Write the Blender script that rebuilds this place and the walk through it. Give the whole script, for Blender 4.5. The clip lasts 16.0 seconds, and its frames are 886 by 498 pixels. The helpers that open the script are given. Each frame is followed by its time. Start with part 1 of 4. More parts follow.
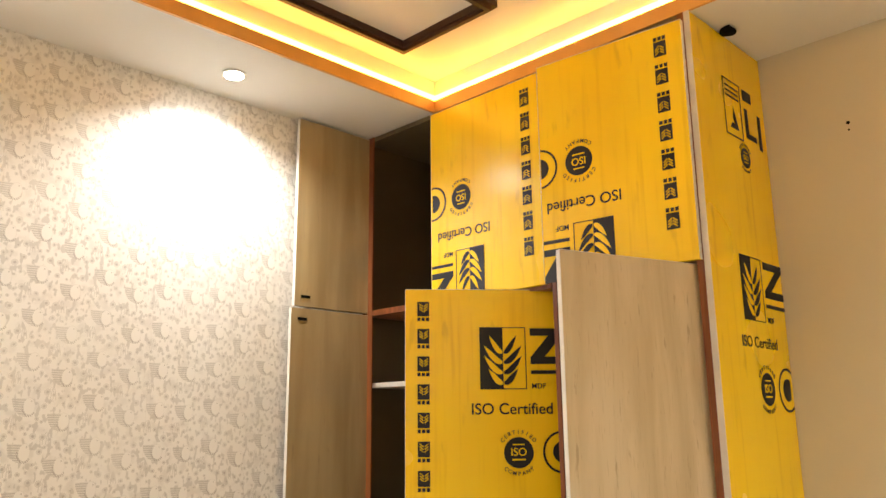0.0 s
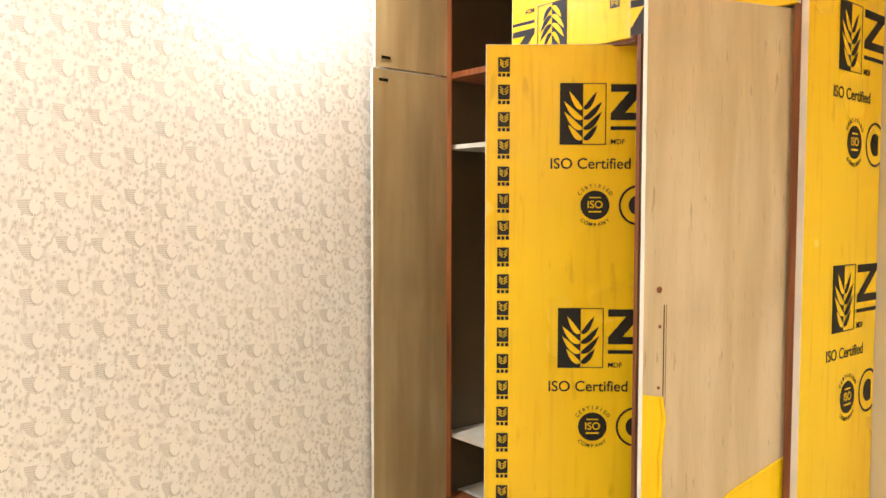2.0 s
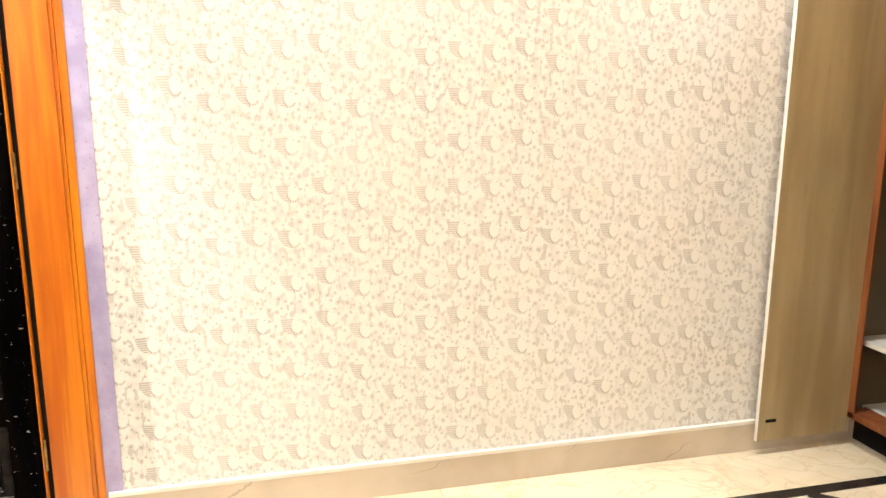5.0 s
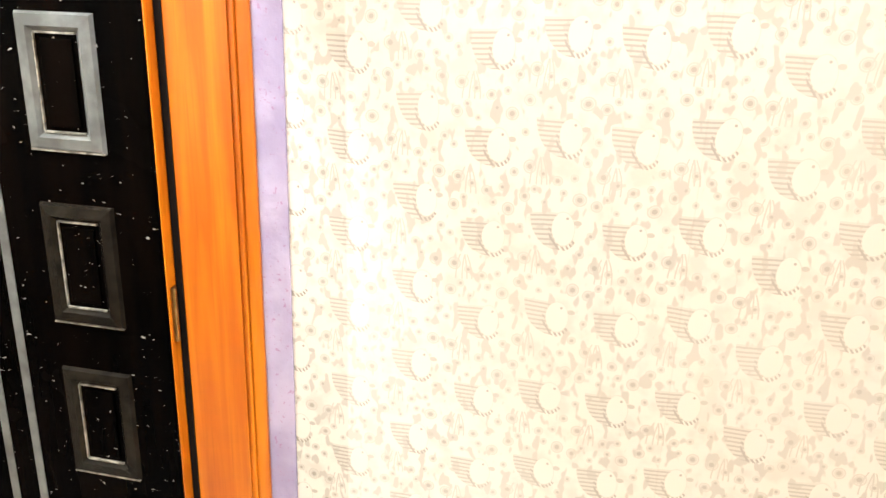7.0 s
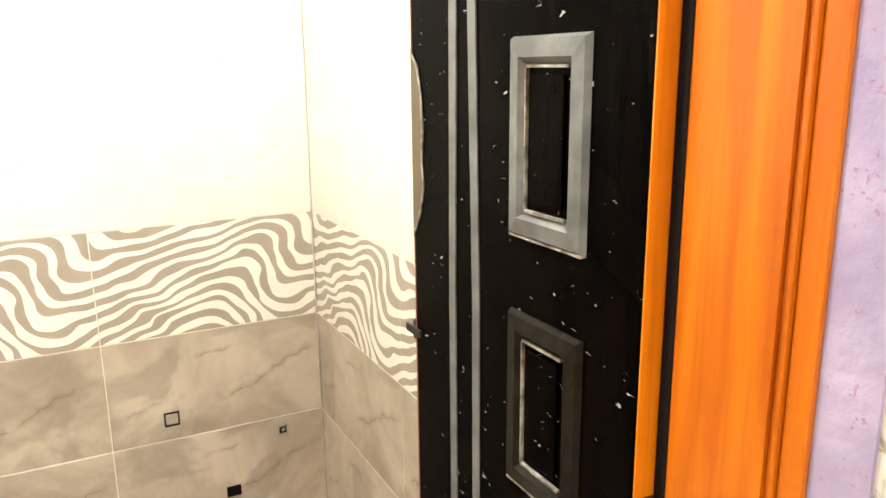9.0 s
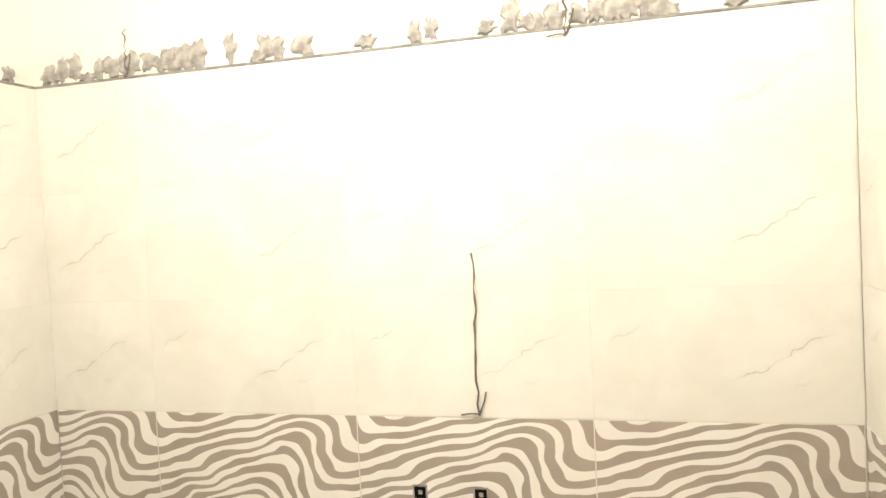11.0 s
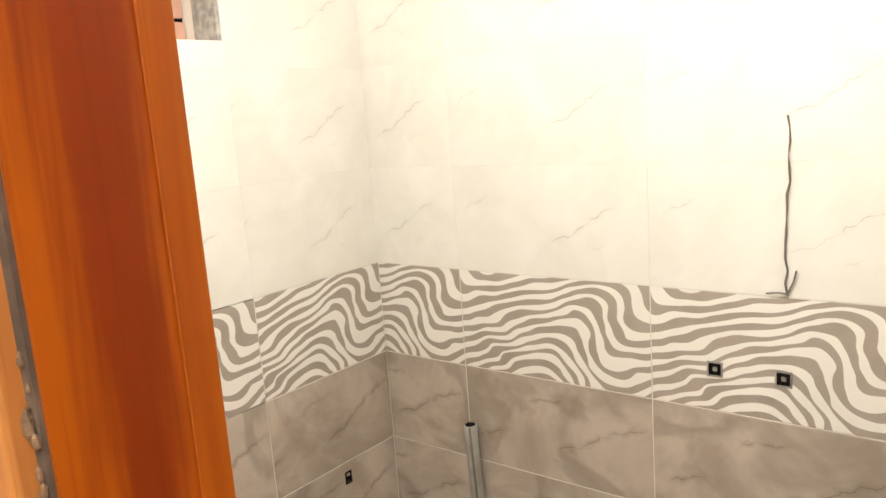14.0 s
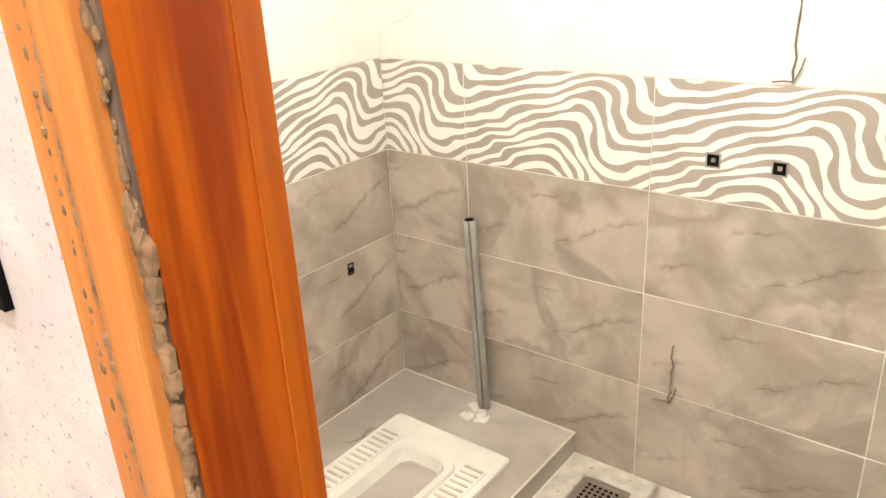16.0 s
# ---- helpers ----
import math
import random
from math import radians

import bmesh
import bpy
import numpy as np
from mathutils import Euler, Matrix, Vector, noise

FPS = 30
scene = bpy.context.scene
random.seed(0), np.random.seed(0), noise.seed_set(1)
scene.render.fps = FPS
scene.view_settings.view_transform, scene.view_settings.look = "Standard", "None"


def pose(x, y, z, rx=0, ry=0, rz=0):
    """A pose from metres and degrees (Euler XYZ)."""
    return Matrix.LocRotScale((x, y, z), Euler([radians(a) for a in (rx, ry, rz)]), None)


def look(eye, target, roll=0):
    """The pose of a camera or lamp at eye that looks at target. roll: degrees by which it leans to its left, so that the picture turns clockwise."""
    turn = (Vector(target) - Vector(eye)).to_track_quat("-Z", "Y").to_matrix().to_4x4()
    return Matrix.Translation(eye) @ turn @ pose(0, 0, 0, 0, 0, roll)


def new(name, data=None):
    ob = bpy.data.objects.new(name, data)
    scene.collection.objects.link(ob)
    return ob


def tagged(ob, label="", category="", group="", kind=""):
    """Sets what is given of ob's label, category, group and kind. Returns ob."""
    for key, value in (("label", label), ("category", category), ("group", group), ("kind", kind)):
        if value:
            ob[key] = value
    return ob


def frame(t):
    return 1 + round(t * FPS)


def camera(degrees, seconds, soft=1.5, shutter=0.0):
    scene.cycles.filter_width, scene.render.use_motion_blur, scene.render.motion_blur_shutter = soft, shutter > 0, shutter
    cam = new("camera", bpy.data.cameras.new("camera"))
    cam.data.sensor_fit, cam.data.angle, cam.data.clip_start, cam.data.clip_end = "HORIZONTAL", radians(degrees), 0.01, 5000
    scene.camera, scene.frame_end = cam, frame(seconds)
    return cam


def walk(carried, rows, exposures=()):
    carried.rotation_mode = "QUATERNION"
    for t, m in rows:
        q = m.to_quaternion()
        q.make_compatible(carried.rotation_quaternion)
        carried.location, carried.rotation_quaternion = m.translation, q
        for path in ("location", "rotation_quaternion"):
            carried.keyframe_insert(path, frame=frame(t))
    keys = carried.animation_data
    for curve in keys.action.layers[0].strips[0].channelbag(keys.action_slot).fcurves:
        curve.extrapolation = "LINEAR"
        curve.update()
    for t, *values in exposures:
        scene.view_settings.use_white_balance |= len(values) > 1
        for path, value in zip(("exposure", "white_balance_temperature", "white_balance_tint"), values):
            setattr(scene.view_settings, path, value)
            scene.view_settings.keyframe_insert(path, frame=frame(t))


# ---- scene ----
cam = camera(60.0, 16.0, soft=1.5)
PATH = [
    (0, (0.546, -2.680, 1.578), (1.928, -1.302, 2.014), -0.6),
    (0.5, (0.517, -2.695, 1.569), (1.894, -1.281, 1.893), -0.4),
    (1, (0.508, -2.693, 1.559), (1.867, -1.235, 1.720), -0.6),
    (1.5, (0.487, -2.702, 1.516), (1.815, -1.206, 1.529), -0.3),
    (2, (0.490, -2.702, 1.451), (1.763, -1.163, 1.348), 0.1),
    (2.5, (0.494, -2.692, 1.415), (1.688, -1.103, 1.196), 0.5),
    (3, (0.478, -2.667, 1.390), (1.577, -1.025, 1.080), 0.6),
    (3.5, (0.449, -2.602, 1.382), (1.435, -0.902, 1.009), 0.4),
    (4, (0.426, -2.549, 1.342), (1.261, -0.773, 0.952), 0.8),
    (4.5, (0.463, -2.475, 1.344), (1.123, -0.629, 0.950), -0.6),
    (4.7, (0.471, -2.459, 1.336), (1.067, -0.590, 0.946), -0.4),
    (6.8, (0.560, -1.195, 1.680), (0.241, 0.674, 1.043), 2.3),
    (7, (0.555, -1.125, 1.675), (0.168, 0.731, 1.038), 2.0),
    (7.5, (0.549, -0.942, 1.648), (-0.148, 0.836, 1.054), 0.9),
    (8, (0.512, -0.763, 1.616), (-0.568, 0.821, 1.046), 0.3),
    (8.5, (0.433, -0.622, 1.600), (-1.001, 0.668, 1.074), -0.3),
    (9, (0.368, -0.508, 1.595), (-1.363, 0.378, 1.130), -0.6),
    (9.5, (0.316, -0.408, 1.608), (-1.601, 0.024, 1.235), -0.7),
    (10, (0.267, -0.344, 1.636), (-1.716, -0.314, 1.383), -0.7),
    (10.2, (0.219, -0.312, 1.651), (-1.766, -0.408, 1.427), -1.5),
    (12.3, (0.086, -0.282, 1.708), (-1.603, -1.351, 1.766), -1.7),
    (12.5, (0.082, -0.277, 1.703), (-1.568, -1.408, 1.742), -2.0),
    (13, (0.079, -0.285, 1.731), (-1.515, -1.490, 1.640), -3.3),
    (13.5, (0.079, -0.291, 1.721), (-1.481, -1.519, 1.481), -4.0),
    (14, (0.080, -0.280, 1.670), (-1.459, -1.506, 1.313), -4.2),
    (14.5, (0.104, -0.275, 1.635), (-1.425, -1.472, 1.159), -4.1),
    (15, (0.124, -0.271, 1.606), (-1.387, -1.444, 1.023), -3.9),
    (15.5, (0.139, -0.269, 1.582), (-1.343, -1.425, 0.899), -3.8),
    (16, (0.144, -0.273, 1.558), (-1.297, -1.431, 0.796), -3.1),
]
EXPOSURES = [(0, 0.05, 6400, 9), (1.0, 0.32, 6300, 9), (2.0, 0.55, 6150, 9), (2.5, 0.82, 6000, 8), (4.7, 0.85, 6000, 8), (7, 0.8, 5850, 8), (8.2, 0.75, 5900, 8), (9, 0.55, 6300, 9), (9.5, 0.55, 6300, 10), (10.2, 0.3, 6450, 11),
             (12.5, -0.28, 6200, 15), (13.5, -0.15, 6200, 15), (14.5, 0.0, 6200, 14), (15.2, 0.3, 6150, 13), (16, 0.5, 6100, 13)]
walk(cam, [(t, look(eye, target, roll)) for t, eye, target, roll in PATH], EXPOSURES)

# ---- plan, in metres ----
CEIL = 2.87          # soffit of the bedroom
RECESS = 3.0         # raised middle of the false ceiling
EAST, SOUTH = 3.24, -4.3
COVE_X, COVE_Y = 2.72, -0.47
WF = 2.71            # wardrobe front
WS = -1.655          # wardrobe's open side
BW, BS, BN = -1.70, -1.97, 0.135   # bathroom west, south, north faces
BE = -0.16           # bathroom face of the wall with the door
BCEIL = 2.75
T = 0.30             # wall tile height; 2 T long

# ---- world and lamps ----
world = bpy.data.worlds.new("world")
scene.world = world
world.use_nodes = True
world.node_tree.nodes["Background"].inputs[0].default_value = (0.5, 0.6, 0.8, 1)
world.node_tree.nodes["Background"].inputs[1].default_value = 0.05


def lamp(name, kind, energy, colour, m, **more):
    data = bpy.data.lights.new(name, kind)
    data.energy, data.color = energy, colour
    if kind == "SPOT":
        data.spot_size, data.spot_blend, data.shadow_soft_size = radians(more["cone"]), 0.8, 0.04
    elif kind == "AREA":
        data.shape, data.size, data.size_y = "RECTANGLE", more["sx"], more["sy"]
    else:
        data.shadow_soft_size = more.get("soft", 0.05)
    ob = new(name, data)
    ob.matrix_world = m
    return ob


DOWNLIGHTS = [(1.90, -0.22), (0.42, -0.24), (0.42, -3.9), (1.9, -3.9), (2.98, -3.5), (0.3, -2.2)]
for x, y in DOWNLIGHTS:
    lamp("downlight_lamp", "SPOT", 115 if y > -1 else (45 if x > 2.5 else 85), (1.0, 0.98, 0.935), look((x, y, CEIL - 0.015), (x, y - 0.001, 0)), cone=150)
lamp("bath_lamp", "POINT", 52, (1.0, 0.97, 0.91), pose(-0.45, -0.75, BCEIL - 0.16), soft=0.07)


# ---- node expressions ----
class Ex:
    """A value in a node tree, with arithmetic."""

    def __init__(self, nt, s):
        self.nt, self.s = nt, s

    def op(self, kind, *others):
        n = self.nt.nodes.new("ShaderNodeMath")
        n.operation = kind
        for i, o in enumerate((self, *others)):
            if isinstance(o, Ex):
                self.nt.links.new(o.s, n.inputs[i])
            else:
                n.inputs[i].default_value = o
        return Ex(self.nt, n.outputs[0])

    def __add__(self, o): return self.op("ADD", o)
    def __sub__(self, o): return self.op("SUBTRACT", o)
    def __mul__(self, o): return self.op("MULTIPLY", o)
    def __truediv__(self, o): return self.op("DIVIDE", o)
    def __lt__(self, o): return self.op("LESS_THAN", o)
    def __gt__(self, o): return self.op("GREATER_THAN", o)
    def both(self, o): return self.op("MINIMUM", o)
    def either(self, o): return self.op("MAXIMUM", o)
    def floor(self): return self.op("FLOOR")
    def fract(self): return self.op("FRACT")
    def sin(self): return self.op("SINE")
    def smooth(self, a, b):
        n = self.nt.nodes.new("ShaderNodeMapRange")
        n.interpolation_type = "SMOOTHSTEP"
        self.nt.links.new(self.s, n.inputs[0])
        n.inputs[1].default_value, n.inputs[2].default_value = a, b
        return Ex(self.nt, n.outputs[0])


class Mat:
    """A procedural material under construction."""

    def __init__(self, name, rough=0.5, metal=0.0, spec=0.5):
        self.m = bpy.data.materials.new(name)
        self.m.use_nodes = True
        self.nt = self.m.node_tree
        self.b = self.nt.nodes["Principled BSDF"]
        self.b.inputs["Roughness"].default_value = rough
        self.b.inputs["Metallic"].default_value = metal
        self.b.inputs["Specular IOR Level"].default_value = spec
        self.tc = self.nt.nodes.new("ShaderNodeTexCoord")

    def xyz(self, src="Object"):
        n = self.nt.nodes.new("ShaderNodeSeparateXYZ")
        self.nt.links.new(self.tc.outputs[src], n.inputs[0])
        return [Ex(self.nt, o) for o in n.outputs]

    def combine(self, x, y, z):
        n = self.nt.nodes.new("ShaderNodeCombineXYZ")
        for i, o in enumerate((x, y, z)):
            if isinstance(o, Ex):
                self.nt.links.new(o.s, n.inputs[i])
            else:
                n.inputs[i].default_value = o
        return n.outputs[0]

    def noise(self, scale, detail=3.0, stretch=(1, 1, 1), src="Object", vec=None, rand=False, distort=0.0, rough=0.5):
        mp = self.nt.nodes.new("ShaderNodeMapping")
        mp.inputs["Scale"].default_value = stretch
        self.nt.links.new(vec or self.tc.outputs[src], mp.inputs[0])
        if rand:
            oi = self.nt.nodes.new("ShaderNodeObjectInfo")
            mul = Ex(self.nt, oi.outputs["Random"]) * 37.0
            self.nt.links.new(self.combine(mul, mul, mul), mp.inputs["Location"])
        n = self.nt.nodes.new("ShaderNodeTexNoise")
        n.inputs["Scale"].default_value, n.inputs["Detail"].default_value = scale, detail
        n.inputs["Distortion"].default_value, n.inputs["Roughness"].default_value = distort, rough
        self.nt.links.new(mp.outputs[0], n.inputs[0])
        return Ex(self.nt, n.outputs["Fac"])

    def random(self):
        return Ex(self.nt, self.nt.nodes.new("ShaderNodeObjectInfo").outputs["Random"])

    def mix(self, a, b, f):
        n = self.nt.nodes.new("ShaderNodeMix")
        n.data_type = "RGBA"
        if isinstance(f, Ex):
            self.nt.links.new(f.s, n.inputs[0])
        else:
            n.inputs[0].default_value = f
        for i, c in ((6, a), (7, b)):
            if isinstance(c, tuple):
                n.inputs[i].default_value = (*c, 1)
            else:
                self.nt.links.new(c, n.inputs[i])
        return n.outputs[2]

    def colour(self, c):
        if isinstance(c, tuple):
            self.b.inputs["Base Color"].default_value = (*c, 1)
        else:
            self.nt.links.new(c, self.b.inputs["Base Color"])
        return self

    def rough(self, e):
        self.nt.links.new(e.s, self.b.inputs["Roughness"])
        return self

    def bump(self, e, strength=0.2, depth=0.002):
        n = self.nt.nodes.new("ShaderNodeBump")
        n.inputs["Strength"].default_value, n.inputs["Distance"].default_value = strength, depth
        self.nt.links.new(e.s, n.inputs["Height"])
        self.nt.links.new(n.outputs[0], self.b.inputs["Normal"])
        return self


def plain(name, col, rough=0.5, metal=0.0, vary=0.12, scale=9.0, bump=0.08, spec=0.5):
    k = Mat(name, rough, metal, spec)
    n = k.noise(scale, 4).smooth(0.3, 0.7)
    dark = tuple(c * (1 - vary) for c in col)
    k.colour(k.mix(dark, col, n))
    k.bump(k.noise(scale * 22, 2), bump, 0.001)
    return k.m


def wood(name, light, dark, along=2, scale=5.0, rough=0.45, contrast=(0.35, 0.65)):
    k = Mat(name, rough)
    st = [6.0, 6.0, 6.0]
    st[along] = 0.35
    a = k.noise(scale, 5, tuple(st), distort=0.6).smooth(*contrast)
    st2 = [40.0, 40.0, 40.0]
    st2[along] = 0.8
    g = k.noise(scale, 3, tuple(st2))
    k.colour(k.mix(k.mix(light, dark, a), tuple(c * 0.7 for c in dark), g.smooth(0.5, 0.8) * 0.5))
    k.bump(g, 0.12, 0.001)
    return k.m


def glowing(name, col, strength):
    k = Mat(name)
    k.colour(col)
    k.b.inputs["Emission Color"].default_value = (*col, 1)
    k.b.inputs["Emission Strength"].default_value = strength
    return k.m


def make_wallpaper():
    """Birds with hatched bowl-shaped wings among flowers, sprigs and grass blades."""
    k = Mat("wallpaper", 0.42)
    x, y, z = k.xyz()
    sheet = x
    w1 = (k.noise(9, 1) - 0.5) * 0.012
    w2 = (k.noise(9, 1, vec=k.combine(x + 7.3, y, z)) - 0.5) * 0.012
    x, z = x + w1, z + w2
    cw, ch = 0.108, 0.142
    col = (x / cw).floor()
    lx = ((x / cw).fract() - 0.5) * cw
    zz = z + (col * 0.5).fract() * ch * 0.5 + (col * 2.1).sin() * 0.016
    lz = ((zz / ch).fract() - 0.5) * ch

    def blob(cx, cy, rx, ry):
        a, b = (lx - cx) / rx, (lz - cy) / ry
        return a * a + b * b

    body = blob(0.020, 0.004, 0.018, 0.027)
    wing = (blob(0.012, 0.028, 0.044, 0.056) < 1.0).both(lz < 0.028).both(lx < 0.014)
    hatch = wing.both((lz / 0.0072).fract() < 0.42) * 0.62
    bowl = wing * 0.24
    rim = (body > 1.0).both(body < 1.55).both((lz + lx * 0.5) < 0.004)
    belly = rim.both(((lx + lz * 0.7) / 0.0075).fract() < 0.55) * 0.75
    outline = ((body > 0.86).both(body < 1.0)) * 0.22
    eye = blob(0.026, 0.020, 0.0022, 0.0022)
    beak = blob(0.041, 0.014, 0.006, 0.004)
    dots = None
    for cx, cy, r in ((-0.038, -0.046, 0.0105), (-0.016, -0.055, 0.0065), (0.040, 0.052, 0.0105), (0.016, 0.060, 0.006), (-0.043, 0.052, 0.009), (0.046, -0.034, 0.007),
                      (-0.012, 0.044, 0.005), (-0.047, 0.004, 0.006), (-0.028, 0.064, 0.006), (0.006, -0.064, 0.008), (0.030, -0.058, 0.006)):
        d = blob(cx, cy, r, r)
        flower = (d < 1.0) * 0.36 + ((d > 0.42).both(d < 0.62)) * -0.22 + (d < 0.14) * 0.3
        dots = flower if dots is None else dots.either(flower)
    blade = None
    for cx, bend in ((-0.036, 5.0), (-0.026, 3.0), (-0.018, -2.0), (-0.010, -5.0)):
        a = (lz + 0.07) * (lz + 0.07) * bend
        line = ((lx - a - cx).op("ABSOLUTE") < 0.0011).both(lz < -0.030) * 0.42
        blade = line if blade is None else blade.either(line)
    sprig = (k.noise(62, 1, (1.0, 1, 0.55)).smooth(0.55, 0.62) * 0.42).either(k.noise(22, 3).smooth(0.48, 0.66) * 0.2)
    keep = (body > 0.86)
    ink = hatch.either(bowl).either(belly).either(dots).either((beak < 1.0) * 0.5).either(sprig).either(blade) * keep
    ink = ink.either(outline).either((eye < 1.0) * 0.7)
    ink = ink * (k.noise(4, 2).smooth(0.2, 0.7) * 0.4 + 0.6)
    base = k.mix((0.80, 0.775, 0.725), (0.745, 0.715, 0.665), k.noise(2.5, 3))
    seam = ((sheet - 0.16) / 0.53).fract()
    base = k.mix(base, (0.66, 0.61, 0.55), (seam < 0.004) * 0.35)
    first = sheet < 0.16
    base = k.mix(base, (0.62, 0.58, 0.52), first * 0.6)
    ink = (ink * (first * 0.3 + 0.9)).both(ink * 0.0 + 1.0)
    k.colour(k.mix(base, (0.20, 0.17, 0.135), ink * 0.95))
    k.bump(ink, 0.3, 0.0015)
    return k.m


def make_zebra():
    """Printed border tile; the pattern repeats tile by tile in the tile's own coordinates."""
    k = Mat("zebra_tile", 0.16)
    u, v, _ = k.xyz("UV")
    u, v = u / 0.6, v / 0.3
    edge = (u * 3.1416).sin().smooth(0.0, 0.35)
    n1 = (k.noise(2.6, 1.0, vec=k.combine(u * 1.7, v * 1.3, 0.3)) - 0.5) * edge
    n2 = (k.noise(2.7, 1.0, vec=k.combine(u * 1.6 + v * 0.6, v * 1.2, 5.1)) - 0.5) * edge
    n3 = (k.noise(2.6, 0.5, vec=k.combine(u * 1.8 + v, v * 2.2, 9.4)) - 0.5) * edge
    crest = v * 0.12 + v * v * 0.24 + 0.38
    ph = (u - crest) * 6.2832
    hill = (ph + 1.5708).sin() * 0.185 + (ph * 2.0).sin() * 0.045
    s = v - hill * (v * -0.5 + 1.35) + n1 * 0.14
    wave = (s * 46.0 + n2 * (v * -4.0 + 11.0) + 0.8).sin()
    band = (wave + n3 * 2.8 + 0.04).smooth(-0.12, 0.10)
    tone = k.noise(11, 4)
    ink = k.mix((0.43, 0.37, 0.31), (0.31, 0.262, 0.215), tone)
    k.colour(k.mix((0.80, 0.77, 0.71), ink, band))
    k.rough(k.noise(14, 3) * 0.16 + 0.10)
    return k.m


def make_print_tile(name, light, dark, vein, veins, soft, amount, patch):
    """A wall tile with the same printed veins on every tile, over clouds that differ."""
    k = Mat(name, 0.17)
    u, v, _ = k.xyz("UV")
    c = k.mix(light, dark, k.noise(3.6, 7, rand=True, distort=0.5, rough=0.62).smooth(0.33, 0.68))
    blot = k.noise(2.6, 4, rand=True, distort=1.1)
    c = k.mix(c, tuple(q * 0.72 for q in dark), blot.smooth(0.52, 0.60) * blot.smooth(0.72, 0.60) * patch)
    wander = k.noise(7.0, 4, vec=k.combine(u, v, 2.0), rough=0.6) - 0.5
    fine = k.noise(34.0, 3, vec=k.combine(u, v, 4.0)) - 0.5
    broken = k.noise(16, 2, rand=True).smooth(0.36, 0.50)
    lines = None
    for u0, u1, v0, slope, wide in veins:
        d = (v - (u - u0) * slope - v0 - wander * 0.11 - fine * 0.022).op("ABSOLUTE")
        near = u.smooth(u0, u0 + 0.05) * (u.smooth(u1 - 0.07, u1) * -1.0 + 1.0)
        line = ((d.smooth(0.0, wide) * -1.0 + 1.0) + (d.smooth(0.0, wide * 9.0) * -1.0 + 1.0) * soft) * near
        lines = line if lines is None else lines.either(line)
    k.colour(k.mix(c, vein, lines.both(lines * 0.0 + 1.0) * (broken * 0.6 + 0.4) * amount))
    k.rough(k.noise(9, 3) * 0.16 + 0.10)
    return k.m


def make_marble_tile(name, light, dark, vein, sharp, rough=0.17):
    k = Mat(name, rough)
    cloud = k.noise(3.4, 6, rand=True, src="Object", distort=0.35).smooth(0.34, 0.66)
    c = k.mix(light, dark, cloud)
    x, y, z = k.xyz()
    n = (k.noise(5.0, 5, rand=True) - 0.5) * 0.20
    r = ((z - (x + y) * 0.42 + n) / 0.24 + k.random() * 3.0).fract()
    line = (r - 0.5).op("ABSOLUTE").smooth(0.0, sharp * 2.2)
    gate = k.noise(3.2, 2, rand=True).smooth(0.45, 0.60)
    c = k.mix(c, vein, (line * -1.0 + 1.0) * gate * 0.85)
    k.colour(c)
    return k.m


def make_film():
    k = Mat("yellow_film", 0.24)
    n = k.noise(2.2, 3, (1, 1, 0.25)).smooth(0.35, 0.7)
    g = k.noise(5, 4, (7, 7, 0.4))
    c = k.mix((0.87, 0.56, 0.004), (0.94, 0.655, 0.006), n)
    c = k.mix(c, (0.70, 0.40, 0.004), g.smooth(0.52, 0.78) * 0.6)
    smear = k.noise(6, 3, (3, 3, 0.8)).smooth(0.62, 0.72)
    k.colour(k.mix(c, (0.52, 0.29, 0.01), smear * 0.35))
    k.rough(k.noise(2.5, 2) * 0.18 + 0.16)
    k.bump(k.noise(3.5, 2), 0.15, 0.006)
    return k.m


def make_laminate(name, pale, deep):
    k = Mat(name, 0.32)
    a = k.noise(2.4, 5, (5, 5, 0.5), distort=0.4).smooth(0.32, 0.7)
    c = k.mix(pale, deep, a)
    c = k.mix(c, tuple(q * 0.8 for q in deep), k.noise(2.0, 4, (3, 3, 1.2)).smooth(0.5, 0.75) * 0.4)
    flecks = k.noise(6, 4, (9, 9, 1.5), rough=0.6).smooth(0.60, 0.70)
    c = k.mix(c, (0.27, 0.19, 0.11), flecks * 0.5)
    pores = k.noise(9, 2, (26, 26, 1.4)).smooth(0.60, 0.70)
    c = k.mix(c, (0.36, 0.27, 0.16), pores * 0.35)
    k.colour(c)
    k.bump(k.noise(8, 3, (30, 30, 1)), 0.08, 0.001)
    return k.m


def make_plaster(name, col, stain=(0.7, 0.65, 0.55), amount=0.25):
    k = Mat(name, 0.75)
    k.colour(k.mix(col, stain, k.noise(1.6, 5).smooth(0.45, 0.8) * amount))
    k.bump(k.noise(60, 4), 0.15, 0.002)
    return k.m


def make_primer(name, a, b):
    k = Mat(name, 0.85)
    spots = k.noise(150, 3).smooth(0.645, 0.69)
    c = k.mix(a, b, k.noise(9, 4).smooth(0.3, 0.7))
    k.colour(k.mix(c, (0.30, 0.13, 0.25), spots * 0.6))
    k.bump(k.noise(40, 4), 0.6, 0.004)
    return k.m


def make_floor():
    k = Mat("cream_marble", 0.12)
    c = k.mix((0.72, 0.62, 0.44), (0.60, 0.48, 0.31), k.noise(2.2, 6, rand=True, distort=1.2).smooth(0.4, 0.75))
    r = (k.noise(4, 4, rand=True, distort=1.5) - 0.5).op("ABSOLUTE").smooth(0, 0.03)
    k.colour(k.mix(c, (0.46, 0.34, 0.20), (r * -1.0 + 1.0) * 0.4))
    return k.m


